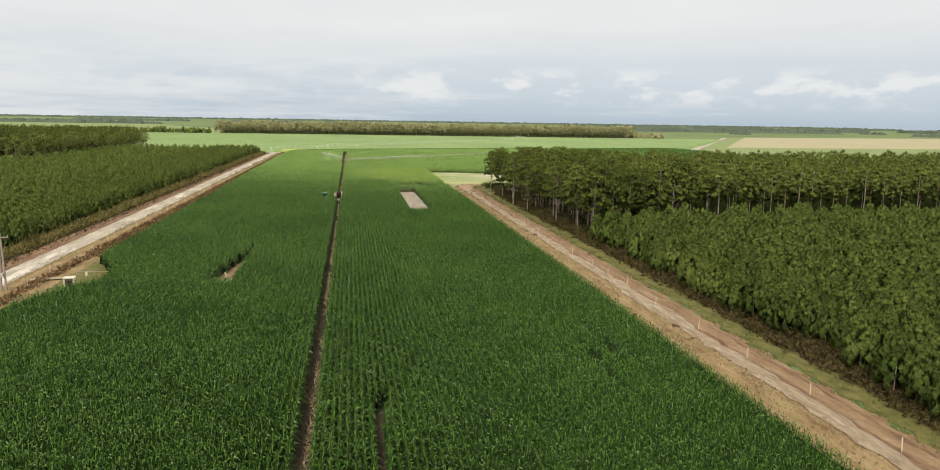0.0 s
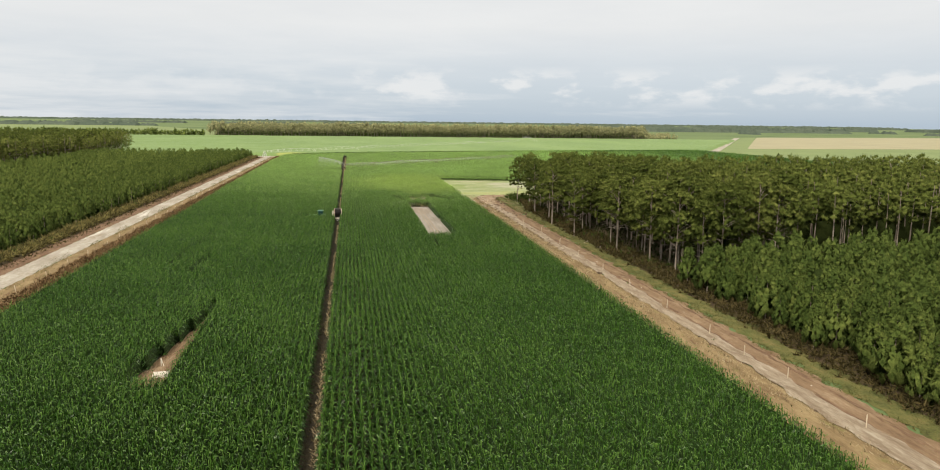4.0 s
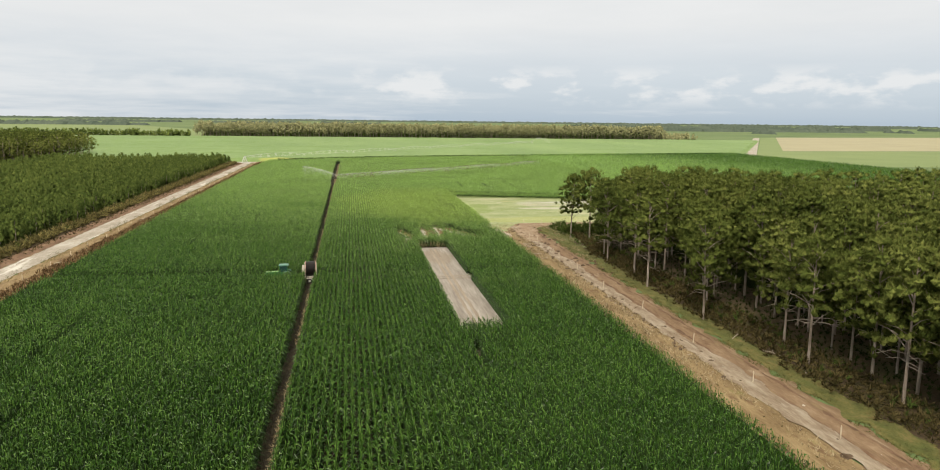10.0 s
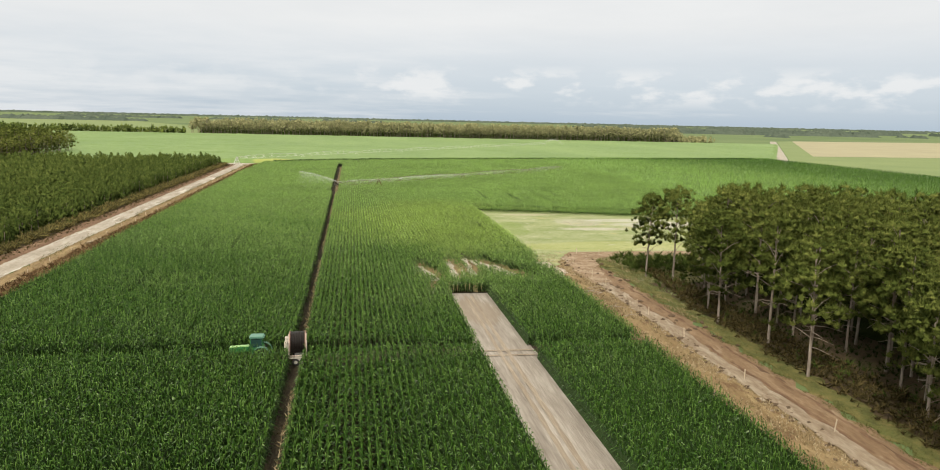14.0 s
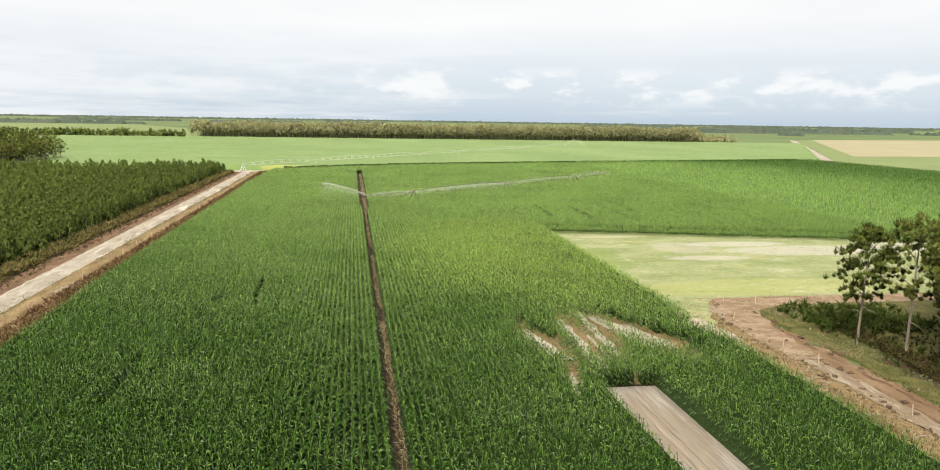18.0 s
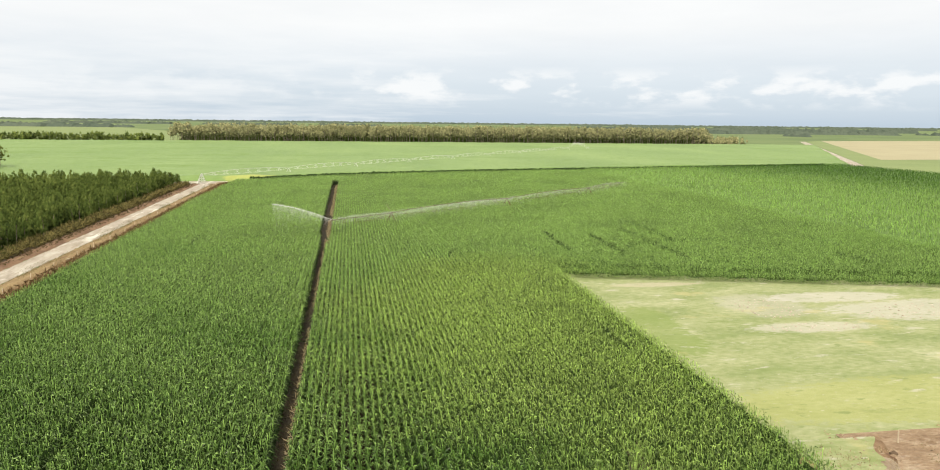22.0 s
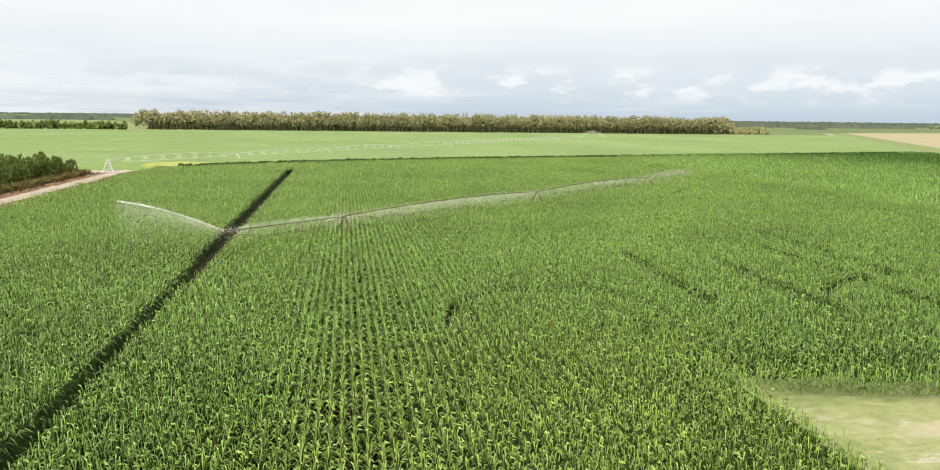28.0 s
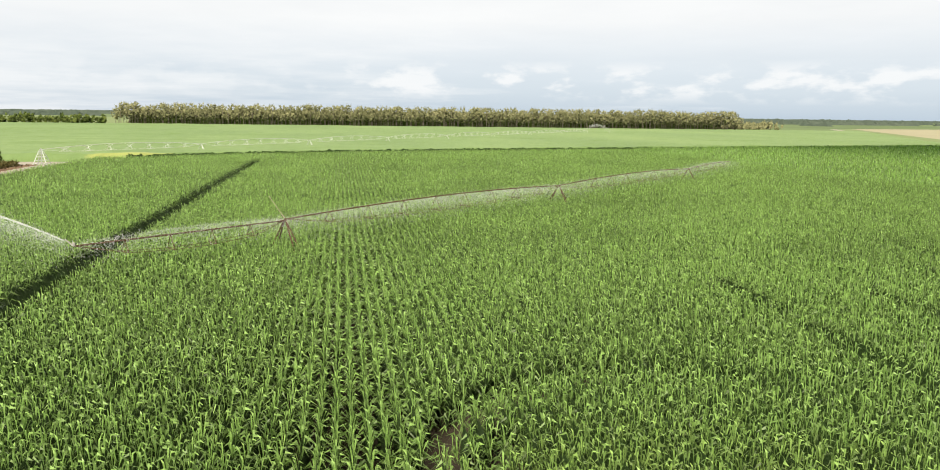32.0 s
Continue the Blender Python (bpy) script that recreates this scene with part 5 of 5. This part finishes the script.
def drive_tower(machine, p, d, z, mat):
    d = Vector((*d, 0)).normalized()
    s = Vector((-d.y, d.x, 0))
    p = Vector((*p, 0))
    top = p + Vector((0, 0, z))
    bm = bmesh.new()
    feet = [p + s * 1.9 * k + d * 0.35 * j for k in (-1, 1) for j in (-1, 1)]
    for f in feet:
        rod(bm, f + Vector((0, 0, 0.75)), top, 0.065, n=6)
    for k in (0, 2):
        rod(bm, feet[k] + Vector((0, 0, 0.75)), feet[k + 1] + Vector((0, 0, 0.75)), 0.05)
    rod(bm, p - s * 1.9 + Vector((0, 0, 0.75)), p + s * 1.9 + Vector((0, 0, 0.75)), 0.08)
    part("drive_tower", bm, mat, machine, "four-legged A-frame tower")
    for k in (-1, 1):
        bm = bmesh.new()
        ring(bm, tuple(p + s * 1.9 * k + Vector((0, 0, 0.6))), "x" if abs(d.x) > abs(d.y) else "y", 0.45, 0.14, 16, 6)
        part("wheel", bm, "tyre", machine)


boom = thing("sprinkler_boom", Matrix(), "rusty travelling sprinkler with bowed pipe spans above the maize, watering", "sprinkler")
B = [(1.2, 392.8), (14.7, 404.4), (48.6, 434.2), (82.6, 465.2), (103, 487.5)]
truss_line(boom, B[0], B[1], 3.75, 0.0, "rust", 5)
truss_line(boom, B[1], B[2], 3.85, 0.5, "rust", 9, 1.5, 0.7)
truss_line(boom, B[2], B[3], 3.85, 0.5, "rust", 9, 1.5, 0.7)
truss_line(boom, B[3], B[4], 3.85, 0.2, "rust", 5)
for q in B[1:4]:
    drive_tower(boom, q, (0.75, 0.66), 3.95, "rust")
bm = bmesh.new()
rod(bm, (14.7, 404.4, 3.9), (13.4, 404.0, 6.0), 0.04, 0.025)
part("mast", bm, "stake", boom, "thin pale leaning mast")
bm = bmesh.new()
rod(bm, (1.2, 392.8, 3.75), (0.6, 392.9, 4.25), 0.06, 0.035)
rod(bm, (1.2, 392.8, 3.75), (1.2, 392.8, 4.0), 0.09)
part("end_gun", bm, "grey", boom, "water gun at the boom's end")

pivot = thing("centre_pivot", Matrix(), "long galvanised centre pivot sprinkler with a pyramid tower on the sand", "sprinkler")
PC, PD = (-50.8, 528.6), Vector((0.617, 0.787))
bm = bmesh.new()
legs = [(PC[0] + 1.5 * i, PC[1] + 1.5 * j) for i, j in ((-1, -1), (1, -1), (1, 1), (-1, 1))]
for lx, ly in legs:
    rod(bm, (lx, ly, 0), (PC[0] + 0.15 * (lx - PC[0]), PC[1] + 0.15 * (ly - PC[1]), 3.7), 0.09, 0.07)
for h in (0.25, 1.1, 1.9, 2.6, 3.2):
    k = 1 - 0.85 * h / 3.7
    cs = [(PC[0] + k * (lx - PC[0]), PC[1] + k * (ly - PC[1]), h) for lx, ly in legs]
    for i in range(4):
        rod(bm, cs[i], cs[(i + 1) % 4], 0.05)
part("pivot_tower", bm, "galv", pivot, "pyramid tower of four braced legs")
bm = bmesh.new()
rod(bm, (*PC, 0), (*PC, 4.0), 0.12)
part("riser_pipe", bm, "galv", pivot)
SP = 48.0
for i in range(8):
    a = (PC[0] + PD.x * SP * i, PC[1] + PD.y * SP * i)
    b = (PC[0] + PD.x * SP * (i + 1), PC[1] + PD.y * SP * (i + 1))
    truss_line(pivot, a, b, 3.6, 1.0, "galv", 8, 1.7, 0.9, True)
    drive_tower(pivot, b, PD, 3.6, "galv")


# water in the air, as fine drops
def spray(name, pts, size, label):
    n = len(pts)
    o = RNG.normal(size=(n, 3, 3)) * (size * RNG.uniform(0.5, 1.4, n))[:, None, None]
    return stuff(name, (pts[:, None] + o).reshape(-1, 3), np.arange(3 * n).reshape(-1, 3), "water", label, "water spray")


GUN, NJ = (0.6, 392.9, 4.1), 52000
u = RNG.random(NJ) ** 0.8
L = 13.5 * u
core = RNG.random(NJ) < 0.3                                 # straight bright core, and a veil that drifts down from it
z = GUN[2] + 4.2 * u - 1.7 * u ** 2
drop = np.where(core, 0.0, RNG.exponential(1.0, NJ) * (0.25 + 1.5 * u))
spr = np.where(core, 0.03 + 0.10 * u, 0.2 + 0.9 * u)
jet = np.stack([GUN[0] - L * 0.9 + RNG.normal(0, 0.4, NJ) * spr, GUN[1] + L * 0.44 + RNG.normal(0, 1, NJ) * spr, np.maximum(1.9, z - drop + RNG.normal(0, 0.5, NJ) * spr * 0.6)], -1)
spray("gun_spray", jet, 0.016, "rising white jet of irrigation water with falling mist")
for (a, b, n, wide) in ((B[0], B[1], 14000, 2.2), (B[1], B[2], 46000, 3.6), (B[2], B[3], 24000, 3.4), (B[3], B[4], 14000, 3.4)):
    u = RNG.random(n)
    head = np.round(u * 7) / 7                                # sprinkler heads along the span
    u = np.clip(head + (u - head) * 0.85, 0, 1)
    fan = RNG.random(n) ** 0.6
    ang = RNG.uniform(0, 6.28, n)
    P = np.stack([a[0] + (b[0] - a[0]) * u + np.cos(ang) * fan * wide, a[1] + (b[1] - a[1]) * u + np.sin(ang) * fan * wide, np.clip(3.9 + 1.2 * u * (1 - u) - 1.9 * fan ** 1.6 * RNG.random(n), 1.9, 5)], -1)
    spray("boom_spray", P, 0.022, "fine mist falling from the sprinkler boom")
end = (PC[0] + PD.x * SP * 8, PC[1] + PD.y * SP * 8)
u = RNG.random(2500)
spray("far_spray", np.stack([end[0] + 20 * u + RNG.normal(0, 1.0, 2500), end[1] + 6 * u + RNG.normal(0, 1.0, 2500), np.maximum(2, 4 + 14 * u - 16 * u * u + RNG.normal(0, 0.5, 2500))], -1), 0.08, "white spray at the far end of the long sprinkler")

# ---- stakes, pole, pump box, pipes ----
bm = bmesh.new()
box(bm, 0.09, 0.09, 1.3, pose(0, 0, 0.6), 0.012)
rod(bm, (0, 0, 1.25), (0, 0, 1.34), 0.045, 0.01, 5)
stake_me = bpy.data.meshes.new("stake")
bm.to_mesh(stake_me); bm.free()
stake_me.materials.append(M["stake"])
EAST = [(45.9, 48), (46.2, 60.2), (45.9, 71), (45.7, 82.0), (45.3, 94.1), (45.7, 106), (45.3, 113.5), (45.4, 121.6), (45.5, 134), (45.3, 147), (45.5, 160), (45.3, 173), (45.4, 186.2), (45.5, 201.7), (44.4, 214.3), (44.8, 228.8), (44.4, 238.7), (44.5, 243), (44.7, 256.4), (44.5, 262.6), (44.7, 274), (48.2, 283.1), (52.2, 281.7), (62, 283.4), (72, 284.2), (84, 284.6)]
WEST = [(-43.3 + 0.25 * math.sin(k * 2.3), 104 + 9.6 * k) for k in range(44)]
for i, (x, y) in enumerate(EAST + WEST):
    ob = new("stake", stake_me)
    ob.matrix_basis = pose(x, y, 0, RNG.normal(0, 3), RNG.normal(0, 4), RNG.uniform(0, 90))
    tagged(ob, "pale wooden marker stake beside the earth track" if i < len(EAST) else "pale wooden fence stake beside the sand road", "stake", "stakes along the east track" if i < len(EAST) else "stakes along the west road")

pole = thing("power_pole", pose(-45.4, 111.6, 0), "grey wooden power pole with a crossarm at the roadside", "power pole")
for x in (-0.35, 0.35):
    bm = bmesh.new()
    rod(bm, (x, 0, 0), (x * 0.15, 0, 8.3), 0.17, 0.11, 8)
    part("post", bm, "pole", pole)
bm = bmesh.new()
box(bm, 2.2, 0.12, 0.14, pose(0, 0, 7.7), 0.015)
arm = part("crossarm", bm, "pole", pole)
for x in (-1.0, 0.0, 1.0):
    bm = bmesh.new()
    rod(bm, (x, 0, 7.77), (x, 0, 8.05), 0.05, 0.04)
    part("insulator", bm, "white", arm, "pale ceramic insulator")
bm = bmesh.new()
box(bm, 0.4, 0.3, 0.6, pose(0, -0.28, 2.3), 0.03)
part("switch_box", bm, "grey", pole)

hut = thing("pump_box", pose(-37.4, 113.8, 0, 0, 0, 8), "small whitish concrete pump box with a dark opening", "pump box")
bm = bmesh.new()
for x in (-0.62, 0.62):
    box(bm, 0.2, 1.2, 1.2, pose(x, 0, 0.6), 0.015)
box(bm, 1.04, 0.16, 1.2, pose(0, 0.52, 0.6), 0.01)
part("wall", bm, "white", hut)
bm = bmesh.new()
box(bm, 1.56, 1.32, 0.16, pose(0, 0, 1.28), 0.02)
part("lid", bm, "white", hut)
bm = bmesh.new()
box(bm, 0.6, 0.05, 0.75, pose(0, -0.35, 0.5), 0.01)
part("hatch", bm, "dark", hut, "dark brown hatch")
rail = thing("pipe_rail", pose(-36.2, 121.0, 0, 0, 0, -6), "low pale pipe on short posts beside the pump box", "pipe")
bm = bmesh.new()
rod(bm, (-3.0, 0, 0.7), (3.0, 0, 0.7), 0.055, n=8)
part("pipe", bm, "plank", rail)
for x in (-2.8, 0, 2.8):
    bm = bmesh.new()
    rod(bm, (x, 0, 0), (x, 0, 0.72), 0.05)
    part("post", bm, "plank", rail)
bm = bmesh.new()
rod(bm, (-1.0, -0.6, 0), (-1.0, -0.6, 0.7), 0.2, n=10)
part("filter_tank", bm, "white", rail, "small white filter tank")
culvert = thing("culvert_plank", pose(-42.0, 117.5, 0.32, 0, 0, 12), "weathered planks laid over the ditch", "planks")
for k in range(3):
    bm = bmesh.new()
    box(bm, 4.4, 0.32, 0.08, pose(0, 0.36 * k, 0), 0.01)
    part("plank", bm, "plank", culvert)
for px, py, n, L, a in ((-43.0, 299.3, 9, 7.0, 80), (-42.9, 372.5, 3, 4.0, 60), (-42.5, 244, 4, 4.5, 70)):
    pile = thing("pipe_pile", pose(px, py, 0.16, 0, 0, a), "pile of pale grey irrigation pipes lying on the verge", "pipes", "pipe piles on the verge")
    for k in range(n):
        bm = bmesh.new()
        yy, zz = (k % 5) * 0.26, (k // 5) * 0.2
        rod(bm, (-L / 2 + RNG.uniform(-0.3, 0.3), yy + RNG.uniform(-0.1, 0.1), 0.05 + zz), (L / 2 + RNG.uniform(-0.3, 0.3), yy + RNG.uniform(-0.2, 0.2), 0.05 + zz), 0.1, n=8)
        part("pipe", bm, "plank", pile)

slab = thing("well_cover", pose(-15.3, 114.6, 0.1, 0, 0, 8), "whitish concrete well cover in the small clearing", "well cover")
bm = bmesh.new()
box(bm, 1.5, 1.0, 0.34, pose(0, 0, 0.12), 0.04)
part("slab", bm, "white", slab)
bm = bmesh.new()
rod(bm, (-0.3, 3.4, -0.1), (-0.3, 3.4, 0.75), 0.06)
rod(bm, (-0.3, 3.4, 0.7), (0.1, 1.9, 0.35), 0.035)
part("standpipe", bm, "white", slab, "white standpipe with a thin pipe")

# turf clods along the ploughed line of the east track
CLODS = []
for k in range(3):
    bm = bmesh.new()
    bmesh.ops.create_icosphere(bm, subdivisions=2, radius=0.42)
    for v in bm.verts:
        v.co *= 0.7 + 0.9 * noise.noise(v.co * 2.6 + Vector((k * 7.0, 0, 0)))
        v.co.z *= 0.95
    me = bpy.data.meshes.new("turf_clod")
    bm.to_mesh(me); bm.free()
    me.materials.append(M["clod"])
    CLODS.append(me)
y = 44.0
while y < 282:
    y += RNG.choice([0.7, 1.1, 2.2, 4.5]) * RNG.uniform(0.8, 1.3) * (0.4 if y > 175 else 3.5)
    ob = new("turf_clod", CLODS[int(RNG.integers(3))])
    s = RNG.uniform(0.3, 1.1)
    ob.matrix_basis = Matrix.LocRotScale((43.7 + RNG.normal(0, 0.6), y, 0.06), Euler((0, 0, RNG.uniform(0, 6))), (s, s * 1.3, s))
    tagged(ob, "dark clod of turned turf beside the earth track", "clod", "clods along the east track")

LUMP = bmesh.new()
bmesh.ops.create_icosphere(LUMP, subdivisions=1, radius=1.0)
LV = np.array([v.co[:] for v in LUMP.verts])
LF = np.array([[v.index for v in f.verts] for f in LUMP.faces])
LUMP.free()


def rubble(name, X, Y, r0, r1, mat, label):
    """Loose lumps of sand and sod, each its own uneven shape."""
    n = len(X)
    r = RNG.uniform(r0, r1, n) ** 1.0
    P = LV[None] * RNG.uniform(0.55, 1.35, (n, len(LV), 1)) * r[:, None, None] * RNG.uniform(0.7, 1.5, (n, 1, 3)) * (1, 1, 0.7)
    P += np.stack([X, Y, r * 0.35], -1)[:, None]
    return stuff(name, P.reshape(-1, 3), (np.arange(n)[:, None, None] * len(LV) + LF).reshape(-1, 3), mat, label, "rubble")


X, Y = scatter(43.0, 45.6, 172, 284, 0.5, lambda x, y: (RNG.random(x.size) < 0.5) & (wave(x * 1.5, y * 0.5) > -0.35))
rubble("sand_rubble", X, Y, 0.05, 0.22, "scar", "broken lumps of pale sand thrown up beside the track")
X, Y = scatter(43.2, 45.0, 172, 284, 0.7, lambda x, y: (RNG.random(x.size) < 0.4) & (wave(x * 1.2, y * 0.6) > 0.0))
rubble("sod_rubble", X, Y, 0.08, 0.3, "clod", "dark lumps of turned sod beside the track")
X, Y = scatter(44.6, 47.4, 40, 172, 1.0, lambda x, y: (RNG.random(x.size) < 0.5) & (wave(x * 1.5, y * 0.25) > 0.25))
rubble("sand_rubble", X, Y, 0.06, 0.2, "whitish", "scattered whitish sand and stones on the track")

X, Y = scatter(42.4, 62, 262, 285, 0.55, lambda x, y: (RNG.random(x.size) < 0.35) & (x < np.interp(y, (262, 270, 278, 281, 285), (46.5, 48.2, 50.5, 56, 62))))
rubble("corner_rubble", X, Y, 0.06, 0.28, "bend", "broken lumps of pinkish earth at the corner of the track")
X, Y = scatter(37.2, 41.4, 262, 275, 0.4, lambda x, y: RNG.random(x.size) < 0.5)
rubble("white_rubble", X, Y, 0.05, 0.2, "whitish", "whitish stones at the edge of the maize")

# brush heap and fallen branches
heap = thing("brush_heap", pose(40.6, 252.6, 0), "heap of dry branches and turf on the tan verge", "brush heap")
for k in range(16):
    a, e, r = RNG.uniform(0, 6.28), RNG.uniform(0.1, 0.5), RNG.uniform(0.8, 1.9)
    c = np.array([RNG.normal(0, 0.8), RNG.normal(0, 1.3), 0.25])
    d = np.array([math.cos(a), math.sin(a), e * 0.6])
    v, f = limb([c - d * r * 0.5 + (0, 0, 0.2), c + (0.1, 0, 0.15), c + d * r * 0.5], [0.045, 0.035, 0.015], 4)
    ob = new("branch", mesh_of("branch", v, f, "dead"))
    ob.parent = heap
for x, y, L, a in ((41.5, 243.5, 3.0, -0.6), (42.0, 239.0, 2.2, 0.2), (53, 176, 2.5, 1.0), (52.5, 181.5, 2.0, 2.2), (51.8, 188, 3.2, 0.7)):
    d = np.array([math.cos(a), math.sin(a), 0.05])
    v, f = limb([np.array([x, y, 0.1]) - d * L / 2, (x, y + 0.1, 0.22), np.array([x, y, 0.15]) + d * L / 2], [0.07, 0.05, 0.02], 5)
    w, g = limb([(x, y, 0.2), np.array([x + 0.3, y + 0.3, 0.6])], [0.03, 0.01], 4)
    v, f = merge([(v, f), (w, g)])
    tagged(new("fallen_branch", mesh_of("fallen_branch", v, f, "dead")), "bleached fallen pine branch lying on the verge", "branch", "fallen branches")


# grass, straw and weeds of the verges
def blades(name, X, Y, h, n, mat, label, category="grass", width=0.1):
    C = np.stack([X, Y, np.full(X.size, 0.05)], -1)
    v, f = tufts(C, h * RNG.uniform(0.6, 1.4, X.size), n, width, 1.2)
    return stuff(name, v, f, mat, label, category)


X, Y = scatter(38.0, 43.6, 30, 283, 0.42, lambda x, y: (wave(x * 1.3, y * 0.5) > 0.0) | (x > 42.2))
blades("dry_grass", X, Y, 0.42, 5, "tan", "tan dry grass on the verge")
X, Y = scatter(-46.6, -42.8, 100, 530, 0.6, lambda x, y: wave(x * 1.3, y * 0.4) > -0.2)
blades("dry_grass", X, Y, 0.26, 4, "grass", "brown dry grass between road and maize")
X, Y = scatter(48.6, 53.4, 30, 283, 0.36, lambda x, y: wave(x * 1.1, y * 0.5) > -0.25)
blades("rough_grass", X, Y, 0.34, 5, "grass", "rough green grass along the wood")
X, Y = scatter(-42.9, -39.6, 100, 527, 0.5, lambda x, y: ~((x > -41.5) & (y > 90) & (y < 136)))
scrub("ditch_growth", X, Y, 0.75, 9, "bracken", "dark brown growth in the ditch beside the maize")
X, Y = scatter(38.6, 41.5, 30, 283, 2.6)
scrub("verge_weeds", X, Y, 0.3, 7, "heath", "scattered brown weeds beside the maize")
X, Y = scatter(44.0, 48.5, 30, 160, 6.5, lambda x, y: RNG.random(x.size) < 0.35)
blades("green_weeds", X, Y, 0.5, 14, "young", "small green weeds growing on the track", "weed", 0.15)
X, Y = scatter(40.2, 120, 287, 346, 0.9, lambda x, y: (wave(x * 0.35, y * 0.5) > 0.2) & (y < 346 - 0.245 * (x - 40)))
blades("meadow_grass", X, Y, 0.12, 6, "meadow", "thin yellowish grass of the meadow")
X, Y = scatter(-1.0, 1.0, 30, 520, 0.8, lambda x, y: RNG.random(x.size) < 0.6)
blades("tramline_weeds", X, Y, 0.3, 5, "heath", "dry weeds on the bare tramline")
X, Y = scatter(0.1, 0.9, 30, 520, 0.34, lambda x, y: wave(x * 2, y * 0.35) > -0.3)
blades("tramline_weeds", X, Y, 0.5, 6, "tan", "rough grass growing along one side of the tramline")
X, Y = scatter(53.5, 68, 267, 277.5, 0.95)
scrub("dark_bushes", X, Y, 1.25, 18, "young", "low dark green bushes in the shade of the corner pines")
X, Y = scatter(53.6, 59, 158, 270, 1.5, lambda x, y: RNG.random(x.size) < 0.6)
scrub("edge_bushes", X, Y, 0.85, 16, "young", "low green shrubs along the foot of the pines")
X, Y = scatter(-57.5, -54.5, 100, 526, 1.5, lambda x, y: RNG.random(x.size) < 0.55)
scrub("edge_bushes", X, Y, 1.0, 12, "young", "low green shrubs below the young pines")
X, Y = scatter(-48.2, -45.6, 100, 526, 0.4, lambda x, y: wave(x * 1.1, y * 0.3) > 0.18)
blades("road_grass", X, Y, 0.22, 6, "grass", "flat grass patches creeping onto the sand road")
X, Y = scatter(-51.6, -50.2, 100, 526, 0.45, lambda x, y: wave(x * 1.4, y * 0.35) > 0.1)
blades("road_grass", X, Y, 0.2, 5, "straw", "dry grass patches creeping onto the sand road")
X, Y = scatter(49.5, 70, 262, 281.5, 0.5, lambda x, y: wave(x * 0.9, y * 0.7) > -0.3)
blades("rough_grass", X, Y, 0.34, 5, "grass", "rough grass at the corner of the wood")
X, Y = scatter(50, 56.5, 232, 281, 0.4, lambda x, y: (wave(x * 0.8, y * 0.5) > -0.35) & (x < np.interp(y, (232, 250, 270, 281), (51.4, 53.6, 56, 56.5))))
blades("yellow_grass", X, Y, 0.3, 6, "meadow", "short yellowish green grass before the corner pines")
X, Y = scatter(42.6, 58, 258, 284, 0.42, lambda x, y: (wave(x * 1.6, y * 1.3) > 0.12) & (x < np.interp(y, (258, 270, 278, 281, 285), (46.5, 48.2, 50.5, 56, 60))))
blades("dry_grass", X, Y, 0.38, 6, "tan", "tan dry grass tufts at the corner of the track")
X, Y = scatter(43, 50, 225, 282, 1.1, lambda x, y: RNG.random(x.size) < 0.3)
rubble("sod_rubble", X, Y, 0.1, 0.4, "clod", "dark lumps of turned sod at the corner of the track")
X, Y = scatter(49.2, 55, 236, 280.5, 0.42, lambda x, y: (wave(x * 1.2, y * 0.5) > -0.1) & (x < np.interp(y, (236, 262, 280), (50.6, 51.6, 55))))
blades("dry_grass", X, Y, 0.42, 6, "tan", "tan dry grass between the track and the corner pines")
X, Y = scatter(39.8, 43.6, 170, 282, 0.36, lambda x, y: wave(x * 1.4, y * 0.6) > -0.15)
blades("dry_grass", X, Y, 0.45, 6, "tan", "tall tan dry grass between maize and track")
X, Y = scatter(44, 110, 280.6, 282, 0.5, lambda x, y: wave(x * 0.9, y * 0.7) > -0.2)
blades("dry_grass", X, Y, 0.4, 6, "tan", "tan dry grass along the bend of the track")
X, Y = scatter(44, 110, 284.8, 286.5, 0.6, lambda x, y: wave(x * 0.7, y * 0.7) > -0.1)
blades("dry_grass", X, Y, 0.35, 6, "tan", "tan dry grass between track and meadow")
X, Y = scatter(46, 120, 300, 342, 0.8, lambda x, y: (((x - 88) / 15) ** 2 + ((y - 321) / 4) ** 2 < 1) | (((x - 62) / 5) ** 2 + ((y - 325) / 6) ** 2 < 0.8) | (((x - 63) / 7) ** 2 + ((y - 315.5) / 1.9) ** 2 < 1))
rubble("sand_rubble", X, Y, 0.05, 0.16, "whitish", "whitish sand and stones showing through the meadow")
